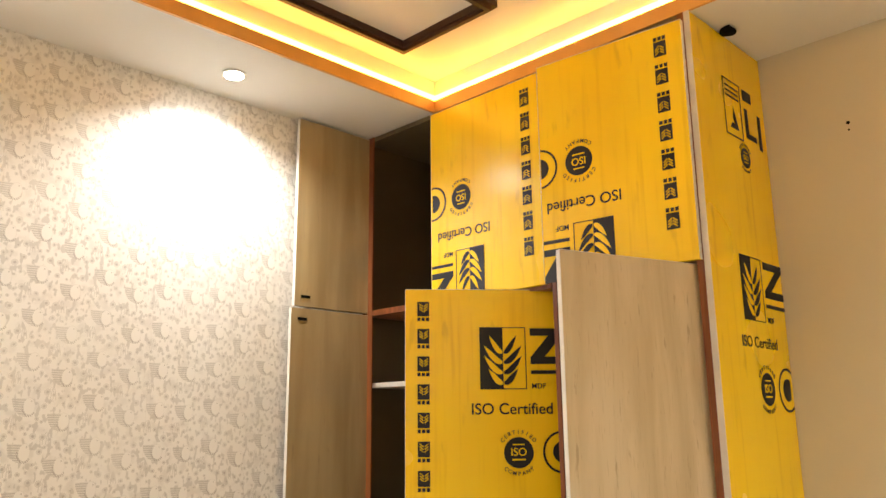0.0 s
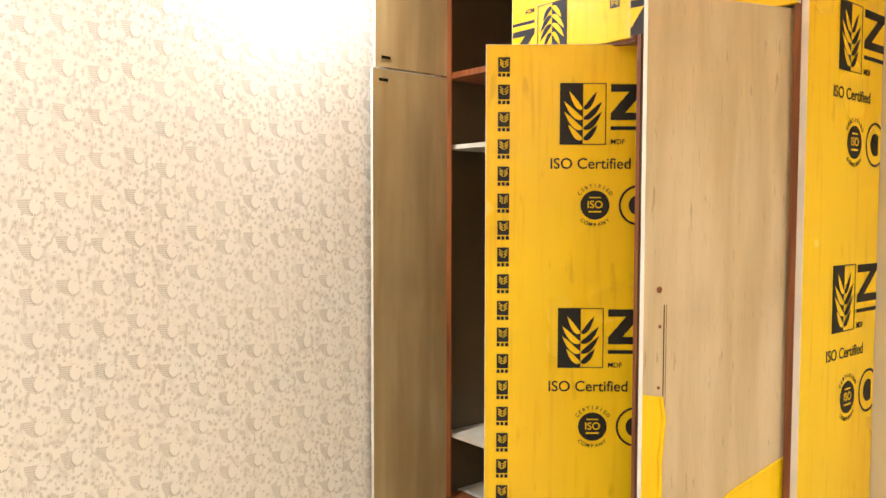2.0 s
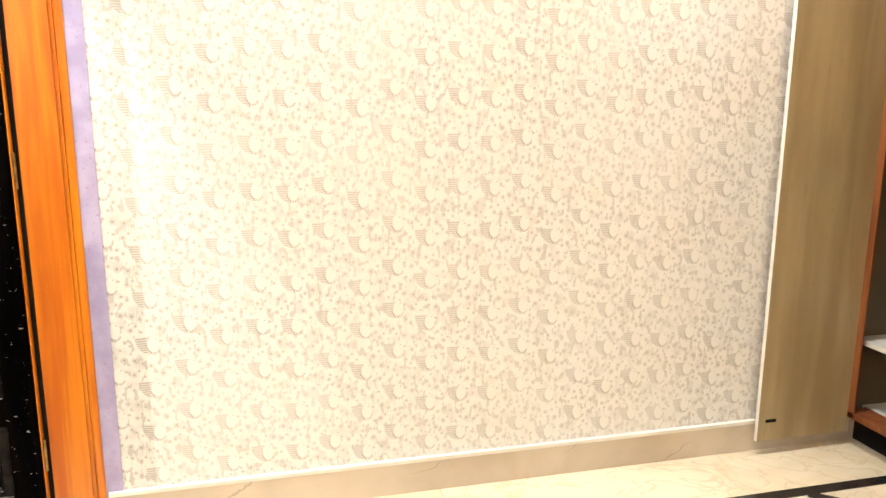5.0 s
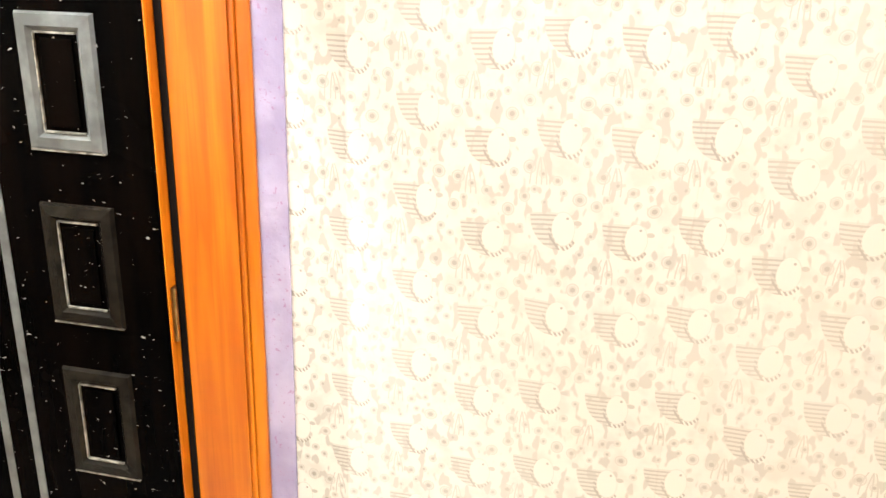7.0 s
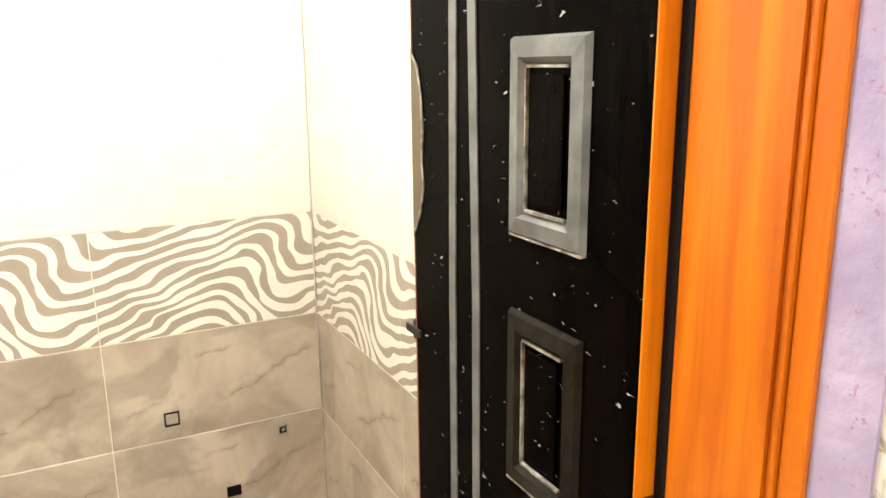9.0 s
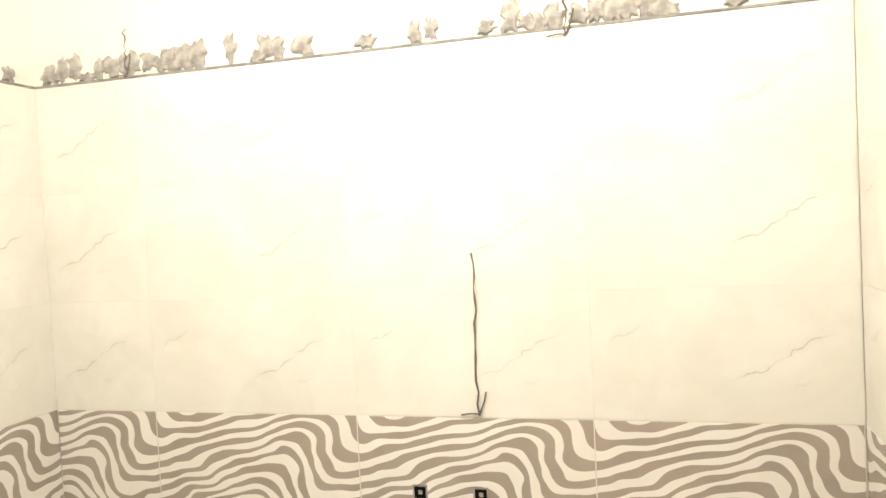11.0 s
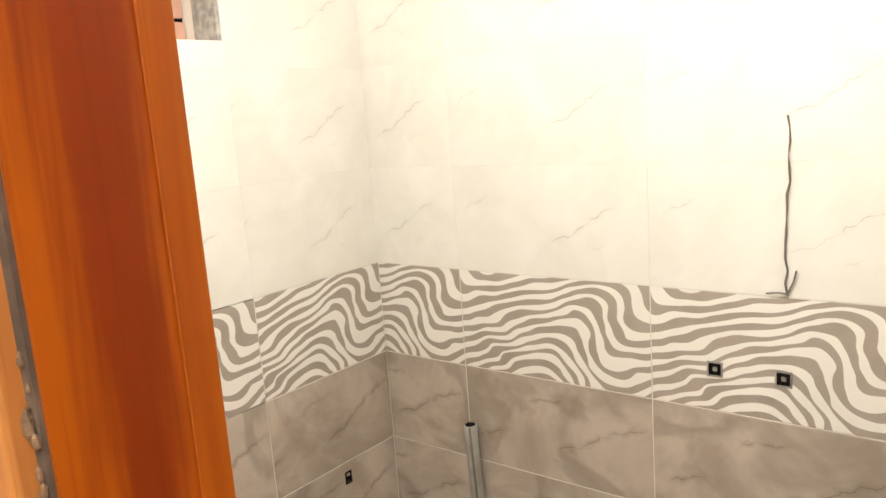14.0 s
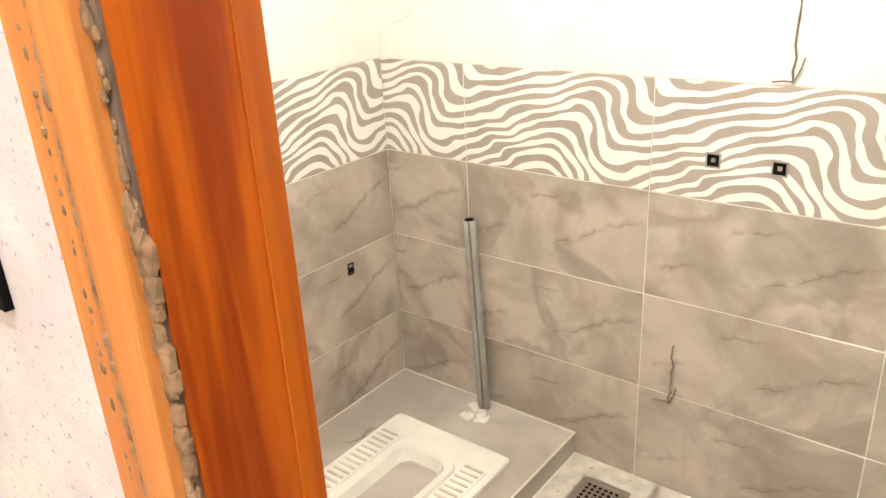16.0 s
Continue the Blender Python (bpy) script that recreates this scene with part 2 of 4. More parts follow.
def make_black_paint():
    k = Mat("black_varnish", 0.3, 0.0, 0.014)
    scr = k.noise(75, 3, (0.8, 1, 1.8), distort=0.6).smooth(0.70, 0.73)
    c = k.mix((0.0008, 0.0007, 0.0006), (0.0028, 0.0016, 0.001), k.noise(4, 4, (6, 6, 0.5)).smooth(0.4, 0.7))
    k.colour(k.mix(c, (0.42, 0.40, 0.37), scr * 0.8))
    k.rough(k.noise(6, 3) * 0.25 + 0.12)
    k.bump(k.noise(30, 3), 0.15, 0.002)
    return k.m


WALLPAPER, ZEBRA, FILM, LAMINATE, PRIMER = make_wallpaper(), make_zebra(), make_film(), make_laminate("ash_laminate", (0.64, 0.53, 0.355), (0.50, 0.395, 0.235)), make_primer("lilac_primer", (0.72, 0.69, 0.73), (0.82, 0.81, 0.81))
LILAC = make_primer("bare_lilac_plaster", (0.30, 0.255, 0.40), (0.42, 0.37, 0.52))
# the same ash laminate, darkened: the folded-back doors' shade is in its colour
SHADED_LAMINATE = make_laminate("shaded_laminate", (0.42, 0.315, 0.165), (0.31, 0.22, 0.105))
GREY_TILE = make_print_tile("grey_marble_tile", (0.52, 0.445, 0.368), (0.345, 0.285, 0.228), (0.16, 0.12, 0.085),
                            ((0.29, 0.60, 0.10, 0.34, 0.0024), (0.20, 0.36, 0.20, 0.30, 0.0016), (0.02, 0.16, 0.06, 0.5, 0.0016)), 0.42, 0.72, 0.5)
WHITE_TILE = make_print_tile("white_marble_tile", (0.80, 0.78, 0.715), (0.735, 0.71, 0.635), (0.36, 0.32, 0.27),
                             ((0.30, 0.54, 0.10, 0.42, 0.0026), (0.02, 0.14, 0.16, 0.5, 0.0020), (0.43, 0.49, 0.08, 0.25, 0.004)), 0.12, 0.62, 0.10)
STEP_TILE = make_marble_tile("grey_step_tile", (0.52, 0.465, 0.405), (0.36, 0.31, 0.262), (0.15, 0.12, 0.09), 0.012, 0.35)
FLOOR_MARBLE, BLACK_PAINT = make_floor(), make_black_paint()
CREAM_WALL = make_plaster("cream_emulsion", (0.61, 0.535, 0.375), (0.55, 0.465, 0.31))
WHITE_CEIL = make_plaster("white_emulsion", (0.78, 0.75, 0.70), (0.72, 0.68, 0.6), 0.2)
BATH_PLASTER = make_plaster("white_plaster", (0.82, 0.79, 0.70), (0.76, 0.72, 0.6), 0.3)
GROUT = plain("pale_grout", (0.72, 0.68, 0.58), 0.85)
CEMENT = plain("grey_cement", (0.36, 0.335, 0.30), 0.9, vary=0.4, scale=30, bump=0.6)
ORANGE = wood("orange_varnished_wood", (0.62, 0.185, 0.003), (0.43, 0.095, 0.002), 2, 4.0, 0.3)
RED_WOOD = wood("red_orange_varnish", (0.52, 0.112, 0.002), (0.28, 0.036, 0.001), 2, 4.0, 0.35, (0.42, 0.58))
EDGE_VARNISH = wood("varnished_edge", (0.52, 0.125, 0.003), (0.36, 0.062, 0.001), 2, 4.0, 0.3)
RAW_WOOD = wood("bare_pine", (0.76, 0.32, 0.075), (0.60, 0.205, 0.04), 2, 5.0, 0.5)
EDGE_WOOD = wood("red_brown_edging", (0.26, 0.085, 0.025), (0.15, 0.04, 0.012), 2, 5.0, 0.4)
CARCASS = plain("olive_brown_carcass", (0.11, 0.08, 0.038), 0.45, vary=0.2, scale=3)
SHELF = plain("pale_shelf_board", (0.62, 0.58, 0.5), 0.4)
WHITE_EDGE = plain("white_edge_band", (0.76, 0.72, 0.64), 0.4)
INK = plain("black_print", (0.006, 0.005, 0.004), 0.6, vary=0.3)
DAB = plain("pale_cement", (0.50, 0.47, 0.42), 0.9, vary=0.45, scale=45, bump=0.6)
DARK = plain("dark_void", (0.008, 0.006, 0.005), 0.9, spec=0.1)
STRIP = plain("black_granite", (0.025, 0.022, 0.02), 0.15, vary=0.4, scale=60)
SKIRT = make_marble_tile("beige_marble", (0.62, 0.53, 0.42), (0.50, 0.42, 0.32), (0.38, 0.30, 0.22), 0.01)
MOULD = plain("dark_brown_moulding", (0.045, 0.016, 0.010), 0.35, vary=0.3)
LIP = plain("tan_trim", (0.72, 0.36, 0.08), 0.4)
METAL = plain("brushed_steel", (0.55, 0.52, 0.48), 0.3, 1.0)
BRASS = plain("dull_brass", (0.45, 0.30, 0.12), 0.35, 1.0, vary=0.4, scale=40)
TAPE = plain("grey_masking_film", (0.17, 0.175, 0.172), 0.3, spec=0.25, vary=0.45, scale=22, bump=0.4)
TAPE_DARK = plain("dark_masking_film", (0.014, 0.011, 0.008), 0.25, spec=0.12, vary=0.6, scale=25, bump=0.4)
# pale colour for the mouldings' painted glints and for the torn film edge
GLINT_AND_TORN = plain("glint_and_torn_edge", (0.42, 0.39, 0.34), 0.5, vary=0.8, scale=60, bump=0.4)
BRONZE = plain("dark_bronze", (0.05, 0.055, 0.04), 0.4, 1.0, vary=0.4, scale=40)
OLD_JOINT = plain("dusty_joint", (0.22, 0.165, 0.115), 0.9, vary=0.4, scale=40, bump=0.5)
PVC = plain("grey_pvc", (0.34, 0.325, 0.28), 0.4, vary=0.25, scale=20)
CERAMIC = plain("white_ceramic", (0.80, 0.77, 0.68), 0.12, vary=0.12, scale=8, bump=0.02)
DUST = plain("cement_dust", (0.66, 0.60, 0.50), 0.9, vary=0.3, scale=16, bump=0.4)
PINK = plain("pink_block", (0.62, 0.36, 0.25), 0.85, vary=0.2, scale=20, bump=0.3)
TWIG = plain("dark_cable", (0.17, 0.14, 0.11), 0.7)
FOAM = plain("crumbly_filler", (0.44, 0.28, 0.15), 0.95, vary=0.5, scale=60, bump=0.8)
LED_CORE = glowing("led_core", (1.0, 0.50, 0.075), 13.0)
LENS = glowing("lamp_lens", (1.0, 0.97, 0.92), 60.0)


# ---- mesh helpers ----
def boxes(*specs):
    """A bmesh of boxes given as x0, x1, y0, y1, z0, z1."""
    bm = bmesh.new()
    for x0, x1, y0, y1, z0, z1 in specs:
        v = [bm.verts.new((x, y, z)) for x in (x0, x1) for y in (y0, y1) for z in (z0, z1)]
        for q in ((0, 1, 3, 2), (4, 6, 7, 5), (0, 4, 5, 1), (2, 3, 7, 6), (0, 2, 6, 4), (1, 5, 7, 3)):
            bm.faces.new([v[i] for i in q])
    bmesh.ops.recalc_face_normals(bm, faces=bm.faces)
    return bm


def soften(bm, w=0.003, seg=2):
    bmesh.ops.bevel(bm, geom=list(bm.edges), offset=w, segments=seg, affect="EDGES", profile=0.6)
    return bm


def cyl(r, h, seg=24, r2=None, at=(0, 0, 0)):
    bm = bmesh.new()
    bmesh.ops.create_cone(bm, cap_ends=True, segments=seg, radius1=r, radius2=r if r2 is None else r2, depth=h, matrix=Matrix.Translation((at[0], at[1], at[2] + h / 2)))
    return bm


def tube(points, r, seg=8, wobble=0.0):
    """A round rod along a run of points."""
    bm = bmesh.new()
    rings = []
    pts = [Vector(p) for p in points]
    for i, p in enumerate(pts):
        d = (pts[min(i + 1, len(pts) - 1)] - pts[max(i - 1, 0)]).normalized()
        a = d.orthogonal().normalized()
        b = d.cross(a)
        rr = r * (1 + random.uniform(-wobble, wobble))
        rings.append([bm.verts.new(p + rr * (math.cos(2 * math.pi * k / seg) * a + math.sin(2 * math.pi * k / seg) * b)) for k in range(seg)])
    for u, w in zip(rings, rings[1:]):
        for k in range(seg):
            bm.faces.new((u[k], u[(k + 1) % seg], w[(k + 1) % seg], w[k]))
    bm.faces.new(rings[0][::-1])
    bm.faces.new(rings[-1])
    return bm


def merge(*bms):
    out = bms[0]
    for b in bms[1:]:
        me = bpy.data.meshes.new("tmp")
        b.to_mesh(me)
        out.from_mesh(me)
        b.free()
        bpy.data.meshes.remove(me)
    return out


def poly(points, thick, plane="xz"):
    """A flat plate of that thickness from an outline."""
    bm = bmesh.new()
    vs = [bm.verts.new((p[0], 0, p[1])) for p in points]
    f = bm.faces.new(vs)
    r = bmesh.ops.extrude_face_region(bm, geom=[f])
    bmesh.ops.translate(bm, verts=[g for g in r["geom"] if isinstance(g, bmesh.types.BMVert)], vec=(0, -thick, 0))
    bmesh.ops.recalc_face_normals(bm, faces=bm.faces)
    return bm


def mesh_of(name, bm, mat, smooth=False):
    me = bpy.data.meshes.new(name)
    bm.to_mesh(me)
    bm.free()
    me.materials.append(mat)
    if smooth:
        me.polygons.foreach_set("use_smooth", [True] * len(me.polygons))
    return me


def part(name, bm, mat, parent, label="", smooth=False, m=None):
    ob = new(name, mesh_of(name, bm, mat, smooth))
    ob.parent = parent
    if m is not None:
        ob.matrix_basis = m
    return tagged(ob, label)


def pieces(name, mat, parent, *specs):
    for spec in specs:
        part(name, boxes(spec), mat, parent)


def thing(name, label, category, m=None, group="", kind=""):
    ob = new(name)
    if m is not None:
        ob.matrix_world = m
    return tagged(ob, label, category, group, kind)


def solid(name, bm, mat, label, category, kind="structure", smooth=False, m=None):
    ob = new(name, mesh_of(name, bm, mat, smooth))
    if m is not None:
        ob.matrix_world = m
    return tagged(ob, label, category, "", kind)


def lettering(name, text, size, mat, parent, m, align="LEFT"):
    """Built-in letters as a thin mesh, upright in the local xz plane, facing -y."""
    cu = bpy.data.curves.new(name, "FONT")
    cu.body, cu.size, cu.align_x, cu.extrude = text, size, align, 0.0004
    cu.offset = size * 0.008
    tmp = new(name, cu)
    me = bpy.data.meshes.new_from_object(tmp.evaluated_get(bpy.context.evaluated_depsgraph_get()))
    bpy.data.objects.remove(tmp)
    me.transform(Matrix.Rotation(radians(90), 4, "X"))
    me.materials.clear()
    me.materials.append(mat)
    ob = new(name, me)
    ob.parent, ob.matrix_basis = parent, m
    return ob


# ---- bedroom shell ----
solid("wall_north", boxes((-0.005, EAST + 0.1, 0, 0.12, -0.02, CEIL)), WALLPAPER, "cream wallpaper with grey-brown bird and flower print", "wall")
solid("wall_east", boxes((EAST, EAST + 0.12, SOUTH, 0, -0.02, CEIL + 0.2)), CREAM_WALL, "plain cream painted wall beside the wardrobe", "wall")
solid("wall_south", boxes((-0.3, EAST + 0.12, SOUTH - 0.12, SOUTH, -0.02, CEIL + 0.2)), CREAM_WALL, "plain cream painted wall", "wall")
LJ = -0.675   # inner face of the left jamb
RJ = -0.006   # inner face of the hinge jamb
wall_w = solid("wall_west", boxes((-0.16, -0.088, SOUTH, LJ - 0.105, -0.02, CEIL + 0.2), (-0.16, -0.088, LJ - 0.105, 0.0, 2.16, CEIL + 0.2)), PRIMER, "unpainted lilac primed plaster wall round the bathroom door", "wall")
solid("primer_margin", boxes((0.012, 0.062, -0.004, 0.0, 0.0, CEIL)), LILAC, "bare lilac plaster margin between frame and wallpaper", "wall")

# false ceiling: soffit ring, raised middle, glowing cove
cx0, cy0 = 0.62, -3.75
solid("ceiling", boxes((-0.16, EAST, COVE_Y, 0.0, CEIL, CEIL + 0.03), (-0.16, EAST, SOUTH, cy0, CEIL, CEIL + 0.03), (-0.16, cx0, cy0, COVE_Y, CEIL, CEIL + 0.03),
      (COVE_X, EAST, cy0, COVE_Y, CEIL, CEIL + 0.03), (-0.16, EAST, SOUTH, 0.0, RECESS + 0.05, RECESS + 0.09)), WHITE_CEIL, "white false ceiling with a raised middle", "ceiling")
solid("trim_cove", boxes((cx0, COVE_X, COVE_Y - 0.012, COVE_Y - 0.0005, CEIL - 0.004, CEIL + 0.05), (cx0, COVE_X, cy0 + 0.0005, cy0 + 0.012, CEIL - 0.004, CEIL + 0.05),
      (COVE_X - 0.012, COVE_X - 0.0005, cy0 + 0.012, COVE_Y - 0.012, CEIL - 0.004, CEIL + 0.05), (cx0 + 0.0005, cx0 + 0.012, cy0 + 0.012, COVE_Y - 0.012, CEIL - 0.004, CEIL + 0.05)), LIP, "tan trim round the ceiling recess", "trim")
g = 0.05
led = thing("led_strip", "glowing warm yellow light strip in the ceiling cove", "light strip")
for name, s in (("strip", (cx0 - g, COVE_X + g, COVE_Y + g - 0.01, COVE_Y + g)), ("strip", (cx0 - g, COVE_X + g, cy0 - g, cy0 - g + 0.01)),
                ("strip", (COVE_X + g - 0.01, COVE_X + g, cy0 - g, COVE_Y + g)), ("strip", (cx0 - g, cx0 - g + 0.01, cy0 - g, COVE_Y + g))):
    part(name, boxes((*s, CEIL + 0.072, CEIL + 0.105)), LED_CORE, led)
solid("ceiling_cove_back", boxes((cx0 - 0.1, COVE_X + 0.1, COVE_Y + g + 0.002, COVE_Y + g + 0.02, CEIL + 0.03, RECESS + 0.05), (cx0 - 0.1, COVE_X + 0.1, cy0 - g - 0.02, cy0 - g - 0.002, CEIL + 0.03, RECESS + 0.05),
      (COVE_X + g + 0.002, COVE_X + g + 0.02, cy0 - g, COVE_Y + g, CEIL + 0.03, RECESS + 0.05), (cx0 - g - 0.02, cx0 - g - 0.002, cy0 - g, COVE_Y + g, CEIL + 0.03, RECESS + 0.05)), WHITE_CEIL, "white upstand of the ceiling cove", "ceiling")


def ring(x0, x1, y0, y1, w, z0, z1):
    return boxes((x0, x1, y1 - w, y1, z0, z1), (x0, x1, y0, y0 + w, z0, z1), (x0, x0 + w, y0 + w, y1 - w, z0, z1), (x1 - w, x1, y0 + w, y1 - w, z0, z1))


FZ = RECESS + 0.05
solid("trim_ceiling_frame", merge(ring(0.95, 2.46, -1.06, -0.56, 0.045, FZ - 0.028, FZ), ring(0.965, 2.445, -1.045, -0.575, 0.018, FZ - 0.04, FZ - 0.028)), MOULD, "dark brown moulded frame on the raised ceiling", "trim")

for i, (x, y) in enumerate(DOWNLIGHTS):
    d = thing("downlight", "lit round recessed downlight with a white rim", "downlight", pose(x, y, CEIL), "ceiling downlights")
    rim = cyl(0.05, 0.008, 28, 0.044, (0, 0, -0.008))
    part("rim", rim, WHITE_EDGE, d)
    part("lens", cyl(0.034, 0.004, 24, None, (0, 0, -0.011)), LENS, d, "glowing lens")

# skirting and floor
solid("skirting_board", soften(boxes((0.02, 2.79, -0.012, 0.0, 0.0, 0.112)), 0.002), SKIRT, "beige marble skirting under the wallpaper", "skirting")
solid("trim_skirting_top", boxes((0.02, 2.79, -0.016, 0.0, 0.112, 0.125)), WHITE_EDGE, "white bead on top of the skirting", "trim")
floor = solid("floor", boxes((-0.16, EAST, SOUTH, 0.0, -0.06, -0.006)), GROUT, "cream marble floor with black inlay strips", "floor")

# ---- wardrobe ----
ward = thing("wardrobe", "tall built-in wardrobe, doors open, yellow protective film on", "wardrobe", pose(WF, 0, 0))
D = EAST - WF - 0.004
TOP = CEIL - 0.006


def wp(name, bm, mat, label="", parent=None):
    return part(name, bm, mat, parent or ward, label)


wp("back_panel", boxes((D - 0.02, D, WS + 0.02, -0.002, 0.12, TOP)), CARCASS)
side = wp("side_panel", boxes((0.0, D, WS, WS + 0.018, 0.0, TOP)), FILM, "side panel in yellow film")
wp("edge_band", boxes((-0.004, -0.0005, WS - 0.001, WS + 0.018, 0.0, TOP)), WHITE_EDGE, "white edge of the side panel")
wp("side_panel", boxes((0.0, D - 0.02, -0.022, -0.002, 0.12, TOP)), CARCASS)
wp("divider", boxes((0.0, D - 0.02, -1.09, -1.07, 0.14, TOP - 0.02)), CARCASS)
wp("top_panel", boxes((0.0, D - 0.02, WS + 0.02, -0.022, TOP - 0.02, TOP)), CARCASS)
wp("bottom_panel", boxes((0.09, D - 0.02, WS + 0.02, -0.022, 0.12, 0.142)), SHELF)
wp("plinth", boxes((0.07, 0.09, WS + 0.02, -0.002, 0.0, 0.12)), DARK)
wp("front_edging", boxes((-0.006, 0.0, -0.082, -0.012, 0.12, TOP)), EDGE_WOOD, "red-brown edging")
wp("front_edging", boxes((-0.006, 0.09, -0.90, -0.04, 0.118, 0.1405)), EDGE_WOOD, "red-brown edging")
wp("front_edging", boxes((-0.006, 0.0, -1.086, -1.070, 0.142, TOP)), EDGE_WOOD, "red-brown edging")
wp("front_edging", boxes((-0.006, 0.0, WS + 0.018, WS + 0.04, 0.142, TOP)), EDGE_WOOD, "red-brown edging")
wp("shelf", boxes((-0.004, D - 0.02, -1.065, -0.04, 2.03, 2.055)), EDGE_WOOD, "red-brown fixed shelf")
for z in (0.41, 1.72):
    wp("shelf", boxes((0.02, D - 0.02, -0.92, -0.022, z, z + 0.02)), SHELF, "pale shelf")

random.seed(4)


def leaf_print(p, w, h, z_top):
    """The sheet maker's mark as plain shapes: a half-black square with a leaf."""
    n = 4
    part("print_square", boxes((0, w * 0.5, -0.0016, -0.0008, z_top - h, z_top)), INK, p)
    t = 0.003
    pieces("print_border", INK, p, (w * 0.5, w, -0.0016, -0.0008, z_top - t, z_top), (w * 0.5, w, -0.0016, -0.0008, z_top - h, z_top - h + t), (w - t, w, -0.0016, -0.0008, z_top - h + t, z_top - t))
    for sgn, mat in ((-1, FILM), (1, INK)):
        for i in range(n):
            z0 = z_top - h * (0.90 - 0.165 * i)
            reach, rise, thick = w * (0.39 if i else 0.30) * (0.72 if i == n - 1 else 1), h * (0.27 if i else 0.22), h * 0.056
            mid = [(reach * k / 10, rise * (k / 10) ** 1.7, thick * math.sin(math.pi * min(0.08 + k / 10 * 0.95, 1)) ** 0.8) for k in range(11)]
            low = [(w * 0.5 + sgn * (x + w * 0.015 + t * 0.35 * (k / 10)), z0 + z - t) for k, (x, z, t) in enumerate(mid)]
            top = [(w * 0.5 + sgn * (x + w * 0.015 - t * 0.35 * (k / 10)), z0 + z + t + 0.0004) for k, (x, z, t) in enumerate(mid)]
            part("print_leaf", poly(low + top[::-1], 0.0006), mat, p, m=pose(0, -0.0017, 0))


def arc_text(name, text, size, radius, turn, inward):
    """Letters set round a circle, in the xz plane facing -y; turn is the angle of the word's middle, inward stands the letters' feet outside."""
    bm = bmesh.new()
    step = size * 0.86 / radius
    for i, ch in enumerate(text):
        o = lettering(name, ch, size, INK, None, Matrix.Identity(4), "CENTER")
        a = turn + (i - (len(text) - 1) / 2) * step * (1 if inward else -1)
        me = o.data
        me.transform(pose(0, 0, radius - size * 0.35) if not inward else pose(0, 0, -radius - size * 0.35))
        me.transform(Matrix.Rotation((math.pi / 2 if not inward else -math.pi / 2) - a, 4, "Y"))
        bm.from_mesh(me)
        bpy.data.objects.remove(o)
        bpy.data.meshes.remove(me)
    return mesh_of(name, bm, INK)


RING_TOP = arc_text("print_ring", "CERTIFIED", 0.36, 1.34, math.pi / 2, False)
RING_LOW = arc_text("print_ring", "COMPANY", 0.36, 1.34, -math.pi / 2, True)


def badge(p, cx, cz, r):
    b = cyl(r, 0.0008, 30)
    bmesh.ops.rotate(b, verts=b.verts, cent=(0, 0, 0), matrix=Matrix.Rotation(radians(90), 3, "X"))
    part("print_disc", b, INK, p, m=pose(cx, -0.0008, cz))
    for me in (RING_TOP, RING_LOW):
        ob = new("print_ring", me)
        ob.parent, ob.matrix_basis = p, pose(cx, -0.0012, cz) @ Matrix.Diagonal((r, 1, r, 1))
    lettering("print_letters", "ISO", r * 0.72, FILM, p, pose(cx, -0.0018, cz - r * 0.2), "CENTER")
    pieces("print_bar", FILM, p, (cx - r * 0.45, cx + r * 0.45, -0.0022, -0.0016, cz - r * 0.5, cz - r * 0.4), (cx - r * 0.4, cx + r * 0.4, -0.0022, -0.0016, cz + r * 0.48, cz + r * 0.56))


def cut_badge(p, cx, cz, r, edge):
    """The next badge of the sheet, cut off by the sheet's edge."""
    reach = min(1.0, max(-1.0, (edge - cx) / r))
    a0 = math.acos(reach)
    for r0, r1 in ((0.98, 0.88), (0.50, 0.0)):
        lim = max(a0, math.acos(min(1.0, max(-1.0, (edge - cx) / (r * r0)))))
        if lim > 2.9:
            continue
        n = 16
        out = [lim + (2 * math.pi - 2 * lim) * i / n for i in range(n + 1)]
        pts = [(r * r0 * math.cos(a), r * r0 * math.sin(a)) for a in out]
        if r1:
            pts += [(r * r1 * math.cos(a), r * r1 * math.sin(a)) for a in out[::-1]]
            pts = [(min(q[0], edge - cx), q[1]) for q in pts]
        part("print_ring", poly(pts, 0.0008), INK, p, m=pose(cx, -0.0008, cz))


def small_mark(p, x, z, w, h):
    part("print_square", boxes((x, x + w, -0.0016, -0.0008, z, z + h)), INK, p)
    b = None
    for i in range(3):
        for s in (-1, 1):
            q = boxes((-w * 0.2, w * 0.2, -0.0022, -0.0016, -h * 0.03, h * 0.03))
            bmesh.ops.rotate(q, verts=q.verts, cent=(0, 0, 0), matrix=Matrix.Rotation(radians(-40 * s), 3, "Y"))
            bmesh.ops.translate(q, verts=q.verts, vec=(x + w * 0.52 + s * w * 0.2, 0, z + h * (0.42 + 0.17 * i)))
            b = q if b is None else merge(b, q)
    part("print_leaf", b, FILM, p)
    pieces("print_bar", INK, p, (x, x + w * 0.26, -0.0016, -0.0008, z - h * 0.32, z - h * 0.08), (x + w * 0.36, x + w * 0.62, -0.0016, -0.0008, z - h * 0.32, z - h * 0.08), (x + w * 0.72, x + w, -0.0016, -0.0008, z - h * 0.32, z - h * 0.08))


